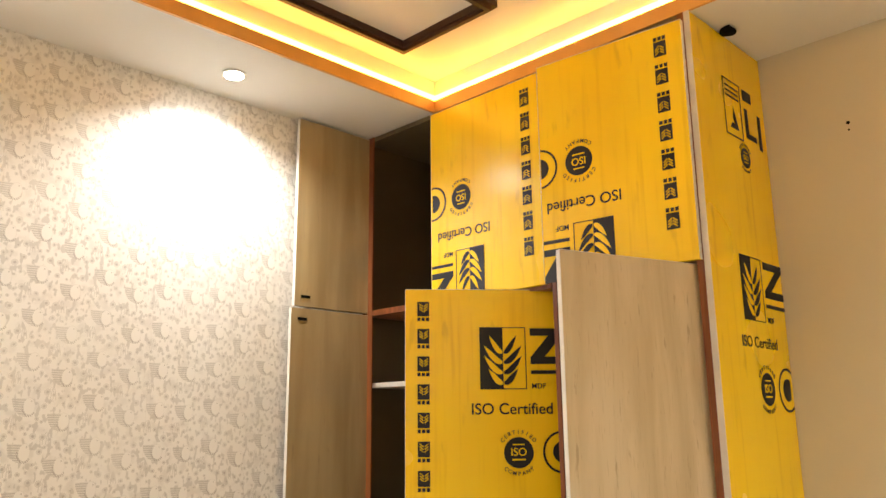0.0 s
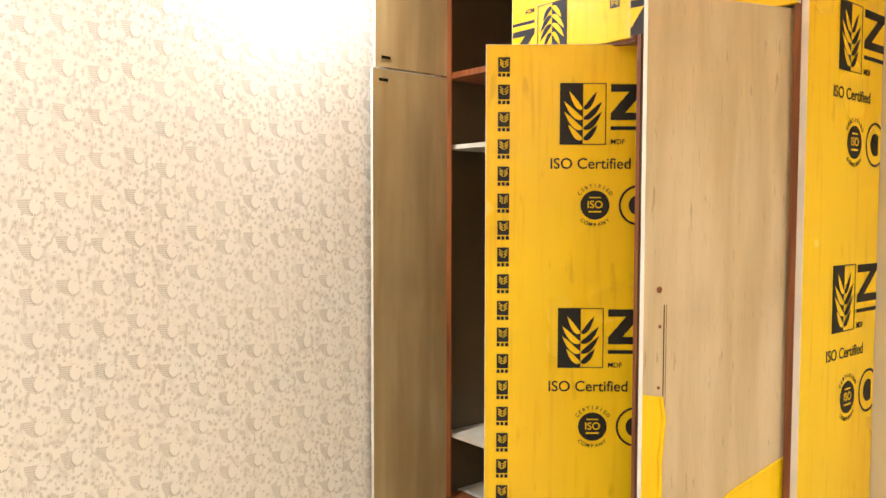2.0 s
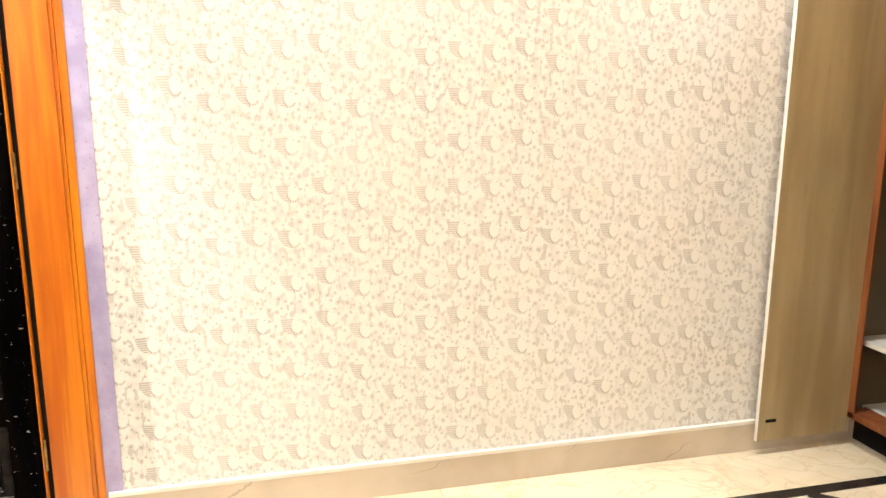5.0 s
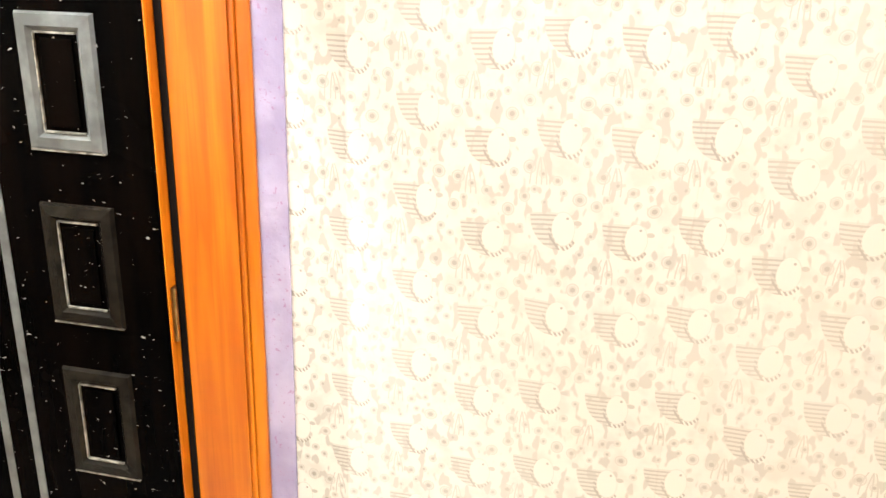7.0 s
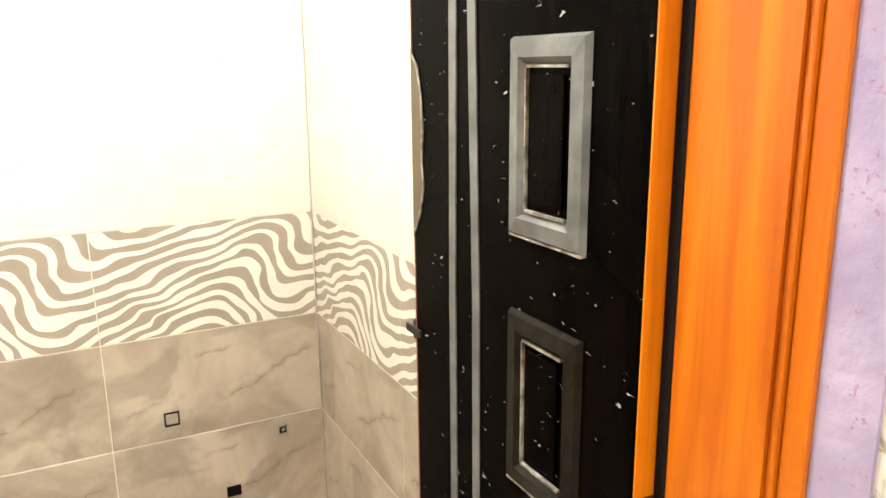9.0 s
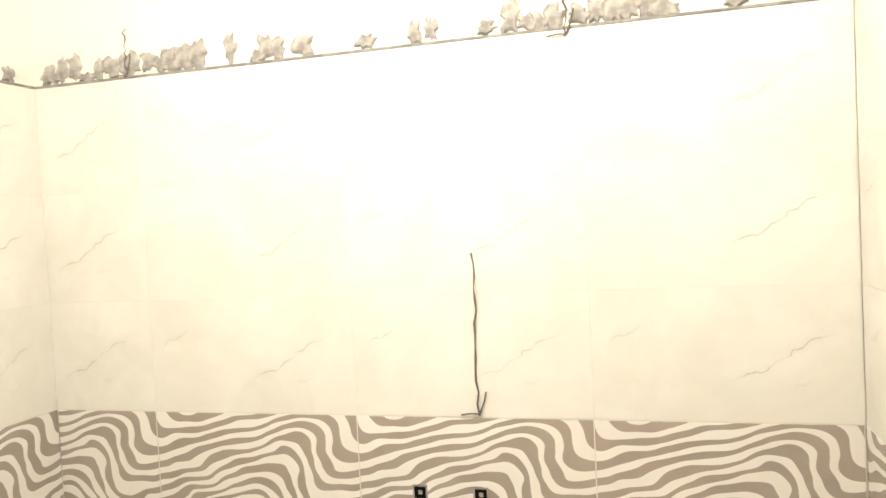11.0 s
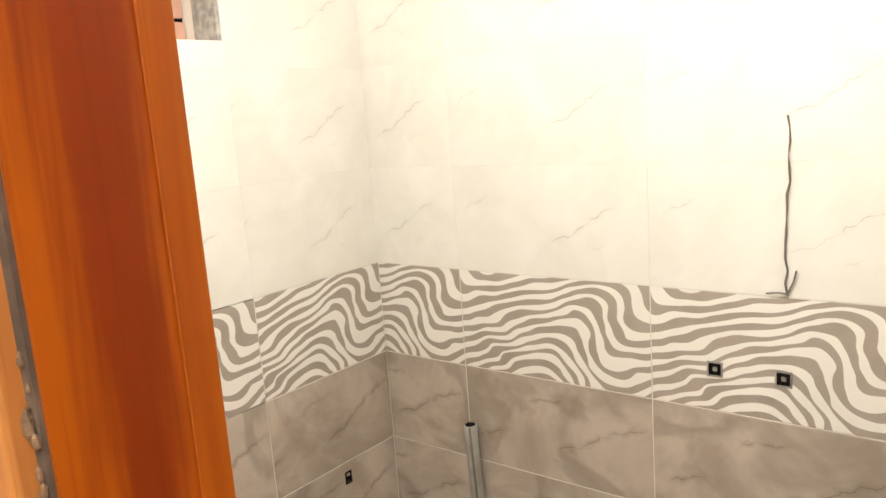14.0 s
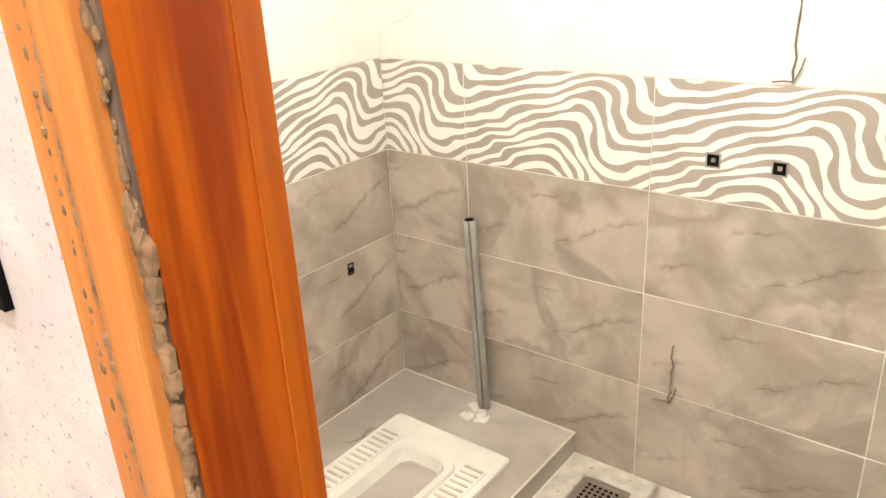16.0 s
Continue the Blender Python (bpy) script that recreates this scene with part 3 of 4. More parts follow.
def prints(p, width, u0, tops, strip_u, z0, z1, edge=None, size=0.15, text=0.047):
    """All that is printed on one sheet of film. The sheet faces -y in p's own space; u runs along x."""
    for top in tops:
        q = new("print")
        q.parent, q.matrix_basis = p, pose(u0, 0, 0)
        w, h = size, size * 1.32
        room = (edge or width) - u0
        leaf_print(q, w, h, top)
        x0 = w + 0.016
        x1 = min(room, w + 0.17)
        if x1 > x0 + 0.02:
            pieces("print_bar", INK, q, (x0, x1, -0.0016, -0.0008, top - h * 0.14, top - h * 0.02), (x0, x1, -0.0016, -0.0008, top - h * 0.60, top - h * 0.48), (x0, x1, -0.0016, -0.0008, top - h * 0.76, top - h * 0.70))
            d = poly([(x0, top - h * 0.49), (x0 + 0.05, top - h * 0.49), (x1, top - h * 0.13), (x1 - 0.05, top - h * 0.13)], 0.0008)
            part("print_bar", d, INK, q, m=pose(0, -0.0008, 0))
            if x1 > x0 + 0.06:
                lettering("print_letters", "MDF", 0.026, INK, q, pose(x0, -0.001, top - h * 0.99))
        if top - h - 0.10 > z0:
            lettering("print_letters", "ISO Certified", text, INK, q, pose(-0.035, -0.001, top - h - 0.085))
        if top - h - 0.31 > z0:
            badge(q, w * 0.78, top - h - 0.215, 0.052)
            if room > w * 0.78 + 0.095:
                cut_badge(q, w * 0.78 + 0.157, top - h - 0.215, 0.074, room - 0.001)
    if strip_u is not None:
        z = z0 + 0.03
        while z < z1 - 0.08:
            small_mark(p, strip_u, z, 0.042, 0.052)
            z += 0.0965


def flipped(parent, x, z):
    q = new("print")
    q.parent, q.matrix_basis = parent, pose(x, 0, z, 0, 180, 0)
    return q


def door(width, height, m, face, other, label, handle_x=None):
    """A slab door hinged at its local origin; it reaches along +x, its shown face looks to -y."""
    d = new("door", mesh_of("door", soften(boxes((0, width, 0.0, 0.017, 0, height)), 0.0015, 1), face))
    d.parent, d.matrix_basis = ward, m
    tagged(d, label)
    pieces("edge_band", WHITE_EDGE, d, (-0.0012, 0.0, 0.0, 0.017, 0, height), (width, width + 0.0012, 0.0, 0.017, 0, height))
    pieces("edge_band", WHITE_EDGE, d, (0, width, 0.0, 0.017, height, height + 0.0012))
    return d


def in_ward(p0, p1, z):
    """The pose, in the wardrobe's space, of a door from world point p0 (its local left) to p1."""
    a = math.degrees(math.atan2(p1[1] - p0[1], p1[0] - p0[0]))
    return pose(p0[0] - WF, p0[1], z, 0, 0, a)


# leaf pair folded back along the papered wall
LZ, SPLIT = 0.055, 2.035
d1 = door(0.405, SPLIT - LZ, in_ward((2.305, -0.052), (2.71, -0.052), LZ), SHADED_LAMINATE, LAMINATE, "open lower door, wood-grain inner face")
d2 = door(0.405, TOP - SPLIT - 0.014, in_ward((2.318, -0.052), (2.723, -0.052), SPLIT + 0.008), SHADED_LAMINATE, LAMINATE, "open upper door, wood-grain inner face")
for d, zs in ((d1, (0.075, SPLIT - LZ - 0.05)), (d2, (0.035,))):
    for z in zs:
        part("hinge_plate", boxes((0.03, 0.075, -0.003, -0.0005, z, z + 0.012)), DARK, d, "dark slot")
# yellow lower door, half open
ya, yb = (2.363, -0.677), (2.791, -1.038)
d3 = door(0.56, SPLIT - 0.075, in_ward(ya, yb, 0.075), FILM, LAMINATE, "half-open lower door in printed yellow film")
prints(d3, 0.56, 0.262, (1.825, 1.022, 0.225), 0.042, 0.0, SPLIT - 0.075, 0.56, 0.165, 0.054)
# upper doors, shut or ajar
d4 = door(0.575, TOP - SPLIT - 0.022, in_ward((2.69, -0.475), (2.69, -1.05), SPLIT + 0.008), FILM, LAMINATE, "upper door in upside-down printed yellow film")
prints(flipped(d4, 0.54, 0.575), 0.54, 0.25, (0.58,), 0.01, -0.20, 0.58, 0.535, 0.15, 0.053)
d5 = door(0.545, TOP - SPLIT - 0.040, in_ward((2.630, -1.093), (2.685, -1.637), SPLIT + 0.008), FILM, LAMINATE, "upper door ajar in upside-down printed yellow film")
prints(flipped(d5, 0.522, 0.565), 0.522, 0.25, (0.58,), 0.03, -0.20, 0.57, 0.518, 0.15, 0.053)
# lower door with its film half peeled
wa, wb = (2.235, -1.45), (2.785, -1.628)
wl = math.hypot(wb[0] - wa[0], wb[1] - wa[1])
d6 = door(wl, SPLIT - 0.075, in_ward(wa, wb, 0.075), LAMINATE, LAMINATE, "wide-open lower door, wood grain, film peeled off above")
peel = [(0.0, 0.0), (wl, 0.0), (wl, 0.66), (wl * 0.8, 0.62), (wl * 0.55, 0.56), (wl * 0.3, 0.48), (wl * 0.17, 0.43), (wl * 0.11, 0.5), (wl * 0.10, 0.68), (wl * 0.12, 0.80), (wl * 0.10, 0.86), (0.0, 0.87)]
fl = part("film_remnant", poly(peel, 0.0012), FILM, d6, "torn yellow film left on the lower half", m=pose(0, -0.0005, 0))
q = new("print")
q.parent, q.matrix_basis = d6, pose(0, -0.0014, 0)
prints(q, wl, 0.24, (0.40,), None, 0, 0.4, wl)
for k in range(4):
    small_mark(q, 0.045, 0.06 + k * 0.0965, 0.042, 0.052)
roll = part("film_curl", tube([(p[0], -0.004, p[1]) for p in peel[2:11]], 0.005, 8, 0.5), FILM, d6, "curled edge of the torn film")
part("handle_groove", boxes((0.066, 0.0685, -0.0012, -0.0004, 0.83, 1.115)), DARK, d6)
part("handle_groove", boxes((0.074, 0.0755, -0.0012, -0.0004, 0.83, 1.115)), EDGE_WOOD, d6)
for x, z, r in ((0.05, 1.157, 0.009), (0.054, 1.055, 0.005), (0.052, 0.885, 0.005)):
    b = cyl(r, 0.001, 16)
    bmesh.ops.rotate(b, verts=b.verts, cent=(0, 0, 0), matrix=Matrix.Rotation(radians(90), 3, "X"))
    part("screw_hole", b, EDGE_WOOD, d6, m=pose(x, -0.0003, z))
# prints on the side panel: a plane facing -y
q = new("print")
q.parent, q.matrix_basis = side, pose(0.0, WS, 0)
prints(q, D, 0.20, (2.09, 1.28, 0.47), None, 0, 2.8, D, 0.16, 0.05)
pieces("print_border", INK, q, (0.2, 0.33, -0.0016, -0.0008, 2.70, 2.704), (0.2, 0.33, -0.0016, -0.0008, 2.50, 2.504), (0.2, 0.204, -0.0016, -0.0008, 2.504, 2.70), (0.326, 0.33, -0.0016, -0.0008, 2.504, 2.70))
part("print_bar", poly([(0.235, 2.53), (0.30, 2.53), (0.268, 2.61), (0.258, 2.57), (0.272, 2.55), (0.25, 2.55)], 0.0008), INK, q, m=pose(0, -0.0008, 0))
for k in range(3):
    pieces("print_bar", INK, q, (0.215, 0.315, -0.0016, -0.0008, 2.64 + 0.018 * k, 2.646 + 0.018 * k))
pieces("print_bar", INK, q, (0.355, 0.38, -0.0016, -0.0008, 2.52, 2.63), (0.38, 0.44, -0.0016, -0.0008, 2.52, 2.54), (0.46, 0.485, -0.0016, -0.0008, 2.50, 2.63), (0.35, 0.42, -0.0016, -0.0008, 2.66, 2.70))
badge(q, 0.33, 2.44, 0.036)
pull = thing("cloth_scrap", "dark scrap tucked under the ceiling above the wardrobe", "scrap", pose(2.93, WS - 0.03, CEIL - 0.008))
b = bmesh.new()
bmesh.ops.create_icosphere(b, subdivisions=2, radius=0.032)
for v in b.verts:
    v.co = Vector((v.co.x, v.co.y * 0.8, v.co.z * 0.35)) * (1 + 0.5 * noise.noise(v.co * 40))
part("scrap", b, DARK, pull)
for z, r in ((2.545, 0.006), (2.52, 0.0035)):
    b = cyl(r, 0.001, 14)
    bmesh.ops.rotate(b, verts=b.verts, cent=(0, 0, 0), matrix=Matrix.Rotation(radians(90), 3, "Y"))
    solid("wall_hole", b, DARK, "small drilled hole in the cream wall", "hole", "", m=pose(EAST - 0.001, -1.93, z))

# ---- bathroom door frame ----
fr = thing("door_frame", "orange varnished wooden door frame with gaps at the wall", "door frame", kind="structure")
part("hinge_jamb", merge(boxes((-0.145, -0.024, -0.013, -0.002, 0, 2.10)), soften(boxes((-0.024, -0.0165, -0.009, -0.002, 0, 2.10)), 0.001), soften(boxes((-0.016, -0.012, -0.014, -0.002, 0, 2.10)), 0.001), soften(boxes((-0.0115, 0.012, -0.010, -0.002, 0, 2.10)), 0.003)), ORANGE, fr)
# near-black strip laid on the jamb as the shadow of the hinge-side gap
part("joint_gap", boxes((-0.144, -0.131, -0.015, -0.0132, 0, 2.10)), DARK, fr, "dark strip for the shadow in the hinge-side gap")
part("door_jamb", boxes((-0.185, -0.082, LJ - 0.07, LJ, 0, 2.10)), RED_WOOD, fr, "redder varnished jamb")
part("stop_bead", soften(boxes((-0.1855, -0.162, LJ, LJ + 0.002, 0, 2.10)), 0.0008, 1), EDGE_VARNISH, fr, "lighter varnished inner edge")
part("head", boxes((-0.185, 0.0, LJ - 0.07, RJ + 0.016, 2.10, 2.16)), ORANGE, fr)
part("architrave", soften(boxes((-0.088, -0.066, LJ - 0.055, LJ - 0.014, 0, 2.10)), 0.003), RAW_WOOD, fr, "paler cover strip")
part("architrave", soften(boxes((-0.088, -0.072, LJ - 0.105, LJ - 0.058, 0, 2.10)), 0.003), RAW_WOOD, fr, "paler cover strip")
part("joint_gap", boxes((-0.088, -0.079, LJ - 0.0145, LJ - 0.0035, 0, 2.10)), OLD_JOINT, fr, "grey-brown open joint")


def crumbs(name, x, y, z0, z1, size, step, parent):
    bm = bmesh.new()
    z = z0
    while z < z1:
        s = size * random.uniform(0.5, 1.4)
        bmesh.ops.create_icosphere(bm, subdivisions=1, radius=s, matrix=Matrix.Translation((x + random.uniform(-1, 1) * size * 0.3, y + random.uniform(-1, 1) * size * 0.6, z)) @ Matrix.Diagonal((0.6, 1, random.uniform(1.0, 2.2), 1)))
        z += step * random.uniform(0.5, 1.6)
    return part(name, bm, FOAM, parent, "crumbly brown filler in the joint")


random.seed(11)
crumbs("filler", -0.069, LJ - 0.0565, 0.2, 2.0, 0.0046, 0.0055, fr)
crumbs("filler", -0.0725, LJ - 0.082, 0.3, 1.9, 0.0024, 0.012, fr)
crumbs("filler", -0.078, LJ - 0.009, 1.30, 1.56, 0.004, 0.012, fr)
crumbs("filler", -0.078, LJ - 0.008, 0.2, 1.42, 0.0062, 0.0034, fr)
solid("dark_socket", boxes((-0.088, -0.080, LJ - 0.31, LJ - 0.255, 1.28, 1.36)), DARK, "dark open socket box in the primed wall", "socket", "")

# ---- bathroom door ----
LEAF_W, LEAF_H = 0.492, 2.08
dr = thing("door_1", "black panelled door, open, grey film on its mouldings", "door", pose(-0.148, -0.0205, 0.01, 0, 0, 180.0), kind="structure")
# local: x runs from the hinge into the bathroom, +y faces the viewer
leaf = part("leaf", soften(boxes((0, LEAF_W, -0.016, 0.018, 0, LEAF_H)), 0.003), BLACK_PAINT, dr)
part("leaf_edge", boxes((-0.0025, -0.0002, -0.016, 0.018, 0, LEAF_H)), ORANGE, dr, "orange varnished edge")
part("bare_edge", boxes((LEAF_W + 0.0002, LEAF_W + 0.003, -0.016, 0.018, 0, LEAF_H)), EDGE_WOOD, dr, "bare timber edge")


def panel(x0, x1, z0, z1, film):
    bm = bmesh.new()
    prof = ((0.0, 0.018), (0.004, 0.025), (0.022, 0.027), (0.028, 0.021), (0.032, 0.0185))
    rings = []
    for ins, y in prof:
        rings.append([bm.verts.new(c) for c in ((x0 + ins, y, z0 + ins), (x1 - ins, y, z0 + ins), (x1 - ins, y, z1 - ins), (x0 + ins, y, z1 - ins))])
    for a, b in zip(rings, rings[1:]):
        for i in range(4):
            bm.faces.new((a[i], a[(i + 1) % 4], b[(i + 1) % 4], b[i]))
    bmesh.ops.recalc_face_normals(bm, faces=bm.faces)
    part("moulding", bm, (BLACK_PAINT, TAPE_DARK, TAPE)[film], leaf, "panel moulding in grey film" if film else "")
    if film:
        # thin pale bars stand in for glints on the moulding's edges
        e = 0.033
        for q in ((x0 + e, x1 - e, z0 + e - 0.003, z0 + e), (x0 + e, x1 - e, z1 - e, z1 - e + 0.003), (x1 - e, x1 - e + 0.002, z0 + e, z1 - e), (x0 + 0.002, x1 - 0.002, z0 - 0.001, z0 + 0.002)):
            part("worn_edge", boxes((q[0], q[1], 0.0186, 0.0235, q[2], q[3])), GLINT_AND_TORN, leaf, "glint along the moulding's edge, as a pale bar")
    part("panel", soften(boxes((x0 + 0.04, x1 - 0.04, 0.0185, 0.022, z0 + 0.04, z1 - 0.04)), 0.002), BLACK_PAINT, leaf)


# mouldings below 1.3 m take the darker film colour
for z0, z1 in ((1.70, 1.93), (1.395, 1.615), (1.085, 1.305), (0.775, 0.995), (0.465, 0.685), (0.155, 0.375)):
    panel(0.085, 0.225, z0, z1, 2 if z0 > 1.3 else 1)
for xa, xb in ((0.348, 0.362), (0.318, 0.298)):
    part("tape_strip", poly([(xa, 2.07), (xa + 0.022, 2.07), (xb + 0.017, 1.28), (xb + 0.016, 0.3), (xb, 0.3), (xb, 1.3)], 0.002), TAPE, leaf, "grey film strip", m=pose(0, 0.0205, 0))
latch = part("latch", merge(boxes((LEAF_W - 0.004, LEAF_W + 0.006, -0.01, 0.014, 1.12, 1.26)), boxes((LEAF_W + 0.004, LEAF_W + 0.03, -0.004, 0.010, 1.17, 1.20)), boxes((LEAF_W - 0.02, LEAF_W + 0.03, 0.018, 0.022, 1.185, 1.197))), BRONZE, dr, "dark bronze latch")
torn = [(LEAF_W - 0.004, 1.60), (LEAF_W - 0.018, 1.585), (LEAF_W - 0.030, 1.55), (LEAF_W - 0.034, 1.50), (LEAF_W - 0.030, 1.45), (LEAF_W - 0.036, 1.42), (LEAF_W - 0.024, 1.38), (LEAF_W - 0.006, 1.35)]
part("chip", poly(torn + [(LEAF_W + 0.001, 1.34), (LEAF_W + 0.001, 1.61)], 0.002), CARCASS, leaf, "bare brown wood where the edge is chipped", m=pose(0, 0.0195, 0))
part("torn_edge", tube([(x, 0.0195, z) for x, z in torn], 0.0016, 6, 0.6), GLINT_AND_TORN, leaf, "pale torn film edge")
for z in (1.07, 1.86, 0.22):
    hg = part("hinge", merge(cyl(0.005, 0.10, 12, None, (-0.006, 0.006, z)), boxes((-0.0045, -0.0026, -0.012, 0.012, z, z + 0.10))), BRASS, dr, "dull brass butt hinge")
    for k in range(3):
        part("screw", cyl(0.0035, 0.001, 10, None, (0, 0, 0)), METAL, hg, m=pose(-0.0046, 0.004, z + 0.02 + 0.03 * k, 0, -90, 0))

# ---- bathroom shell ----
bwall_w = solid("wall_bath_west", boxes((BW - 0.12, BW - 0.012, BS - 0.12, BN + 0.12, -0.1, BCEIL)), BATH_PLASTER, "bathroom wall tiled in white, zebra border and grey marble", "wall")
VX0, VX1, VZ0, VZ1 = -1.195, -0.80, 1.885, 2.165
bwall_s = solid("wall_bath_south", boxes((BW - 0.012, VX0, BS - 0.20, BS - 0.012, -0.1, BCEIL), (VX1, BE + 0.072, BS - 0.20, BS - 0.012, -0.1, BCEIL),
                (VX0, VX1, BS - 0.20, BS - 0.012, -0.1, VZ0), (VX0, VX1, BS - 0.20, BS - 0.012, VZ1, BCEIL)), BATH_PLASTER, "tiled bathroom wall with a small vent opening", "wall")
bwall_n = solid("wall_bath_north", boxes((BW - 0.012, BE, BN + 0.012, BN + 0.12, -0.1, BCEIL)), BATH_PLASTER, "tiled bathroom wall behind the open door", "wall")
solid("wall_bath_east", boxes((-0.162, -0.158, BS, LJ - 0.07, -0.1, BCEIL), (-0.162, -0.158, LJ - 0.07, RJ + 0.02, 2.16, BCEIL)), BATH_PLASTER, "white plaster inside the bathroom beside its door", "wall")
solid("wall_bath_return", boxes((-0.16, -0.005, 0.0, BN + 0.12, -0.1, BCEIL)), BATH_PLASTER, "white plaster return behind the hinge jamb", "wall")
solid("ceiling_bath", boxes((BW - 0.12, BE + 0.07, BS - 0.12, BN + 0.12, BCEIL, BCEIL + 0.1)), BATH_PLASTER, "white bathroom ceiling", "ceiling")
bfloor = solid("floor_bath", boxes((BW - 0.012, BE + 0.16, BS - 0.012, BN + 0.012, -0.1, -0.026)), GROUT, "grey tiled bathroom floor dusted with cement", "floor")
bl = thing("ceiling_lamp", "lit round lamp on the bathroom ceiling", "ceiling lamp", pose(-0.45, -0.75, BCEIL))
part("base", cyl(0.06, 0.02, 24, None, (0, 0, -0.02)), WHITE_EDGE, bl)
b = bmesh.new()
bmesh.ops.create_uvsphere(b, u_segments=20, v_segments=12, radius=0.045, matrix=Matrix.Translation((0, 0, -0.06)))
part("bulb", b, LENS, bl, "glowing bulb", smooth=True)
vent = thing("vent_block", "pink block filling set in the small vent opening", "vent filling", pose(VX0, BS - 0.198, VZ0))
for k in range(4):
    part("block", soften(boxes((0.005, VX1 - VX0 - 0.005, 0.0, 0.05, 0.004 + 0.07 * k, 0.064 + 0.07 * k)), 0.003), PINK, vent)
part("mortar", boxes((0.0, VX1 - VX0, 0.0, 0.035, 0.0, VZ1 - VZ0)), DARK, vent, "dark joints")

part("vent_rim", boxes((VX0, VX0 + 0.012, BS - 0.10, BS - 0.004, VZ0, VZ1)), DAB, bwall_s, "rough cement edge of the opening")
part("vent_rim", boxes((VX0 + 0.012, VX1, BS - 0.10, BS - 0.004, VZ1 - 0.012, VZ1)), DAB, bwall_s, "rough cement edge of the opening")
# ---- cement dabs and stubs above the tiles ----
random.seed(21)


def dab(where, m, w, h):
    bm = bmesh.new()
    n = 17
    c = bm.verts.new((0, -0.010, h * 0.4))
    rim = []
    for i in range(n):
        a = 2 * math.pi * i / n
        r = random.uniform(0.55, 1.3)
        x, z = 0.5 * w * r * math.cos(a), h * 0.5 + 0.5 * h * r * math.sin(a)
        rim.append(bm.verts.new((x, 0.0, max(z, -0.004))))
    mid = [bm.verts.new((v.co.x * 0.72, -0.008, h * 0.5 + (v.co.z - h * 0.5) * 0.72)) for v in rim]
    for i in range(n):
        bm.faces.new((rim[i], rim[(i + 1) % n], mid[(i + 1) % n], mid[i]))
        bm.faces.new((mid[i], mid[(i + 1) % n], c))
    bmesh.ops.recalc_face_normals(bm, faces=bm.faces)
    ob = new("cement_dab", mesh_of("cement_dab", bm, DAB))
    ob.parent, ob.matrix_basis = where, m
    return ob


TT = 2.118
for y in (-1.93, -1.90, -1.84, -1.76, -1.66, -1.53, -1.45, -1.24, -0.80, -0.60, -0.50, -0.36, -0.29, -1.88, -1.80, -1.715, -1.60, -1.56, -1.49, -1.35, -1.27, -1.21, -1.14, -0.97, -0.84, -0.66, -0.56, -0.53, -0.44, -0.40, -0.33, -0.25, -0.1):
    dab(bwall_w, pose(BW - 0.012, y, TT + random.uniform(-0.004, 0.01), 0, 0, 90), random.uniform(0.035, 0.075), random.uniform(0.035, 0.085))
for x in (-1.62, -1.55, -1.47, -1.36, -1.31):
    dab(bwall_s, pose(x, BS - 0.012, TT, 0, 0, 180), random.uniform(0.04, 0.07), random.uniform(0.04, 0.08))
part("tile_top", boxes((BW - 0.012, BW + 0.0015, BS, BN, TT, TT + 0.006)), CEMENT, bwall_w, "rough cement edge over the tiles")
part("tile_top", boxes((BW + 0.002, VX0, BS - 0.012, BS + 0.0015, TT, TT + 0.006)), CEMENT, bwall_s, "rough cement edge over the tiles")
for y, z0, z1, lab in ((-0.72, 1.205, 1.605, 1), (-0.95, 0.275, 0.465, 0), (-1.66, 2.12, 2.25, 0), (-0.47, 2.10, 2.24, 0)):
    n = 15
    pts = [(BW + 0.006, y + random.uniform(-0.006, 0.006), z0 + (z1 - z0) * i / (n - 1)) for i in range(n)]
    tw = thing("cable_stub", "thin dark cable end sticking out of the tiles", "cable", group="cable stubs")
    part("strand", tube(pts, 0.002, 6, 0.6), TWIG, tw)
    part("strand", tube([(BW + 0.006, y, z0 + 0.004), (BW + 0.01, y + 0.014, z0 + 0.035), (BW + 0.012, y + 0.02, z0 + 0.06)], 0.002, 6), TWIG, tw)
    part("strand", tube([(BW + 0.006, y, z0 + 0.004), (BW + 0.01, y - 0.02, z0 + 0.006), (BW + 0.01, y - 0.045, z0 + 0.002)], 0.002, 6), TWIG, tw)
for y, z in ((-0.885, 1.005), (-0.728, 1.005), (0.013, 0.556)):
    s = thing("switch_box", "small open switch box cut into the tiles", "switch box", pose(BW, y, z), "wall boxes")
    w = 0.019 if z > 0.9 else 0.014
    part("rim", merge(boxes((0.0, 0.003, -w, w, -w, -w + 0.004)), boxes((0.0, 0.003, -w, w, w - 0.004, w)), boxes((0.0, 0.003, -w, -w + 0.004, -w, w)), boxes((0.0, 0.003, w - 0.004, w, -w, w))), CEMENT, s)
    part("cavity", boxes((0.0, 0.0015, -w + 0.004, w - 0.004, -w + 0.004, w - 0.004)), DARK, s)
    part("terminal", boxes((0.0015, 0.004, -0.004, 0.006, -0.004, 0.006)), METAL, s)
s = thing("pipe_outlet", "small square water outlet in the tiles", "outlet", pose(-1.476, BS, 0.547))
part("rim", merge(boxes((-0.013, 0.013, 0.0, 0.003, -0.02, -0.016)), boxes((-0.013, 0.013, 0.0, 0.003, 0.016, 0.02)), boxes((-0.013, -0.009, 0.0, 0.003, -0.016, 0.016)), boxes((0.009, 0.013, 0.0, 0.003, -0.016, 0.016))), DARK, s)
part("cap", boxes((-0.006, 0.009, 0.0, 0.004, -0.012, 0.004)), DARK, s)
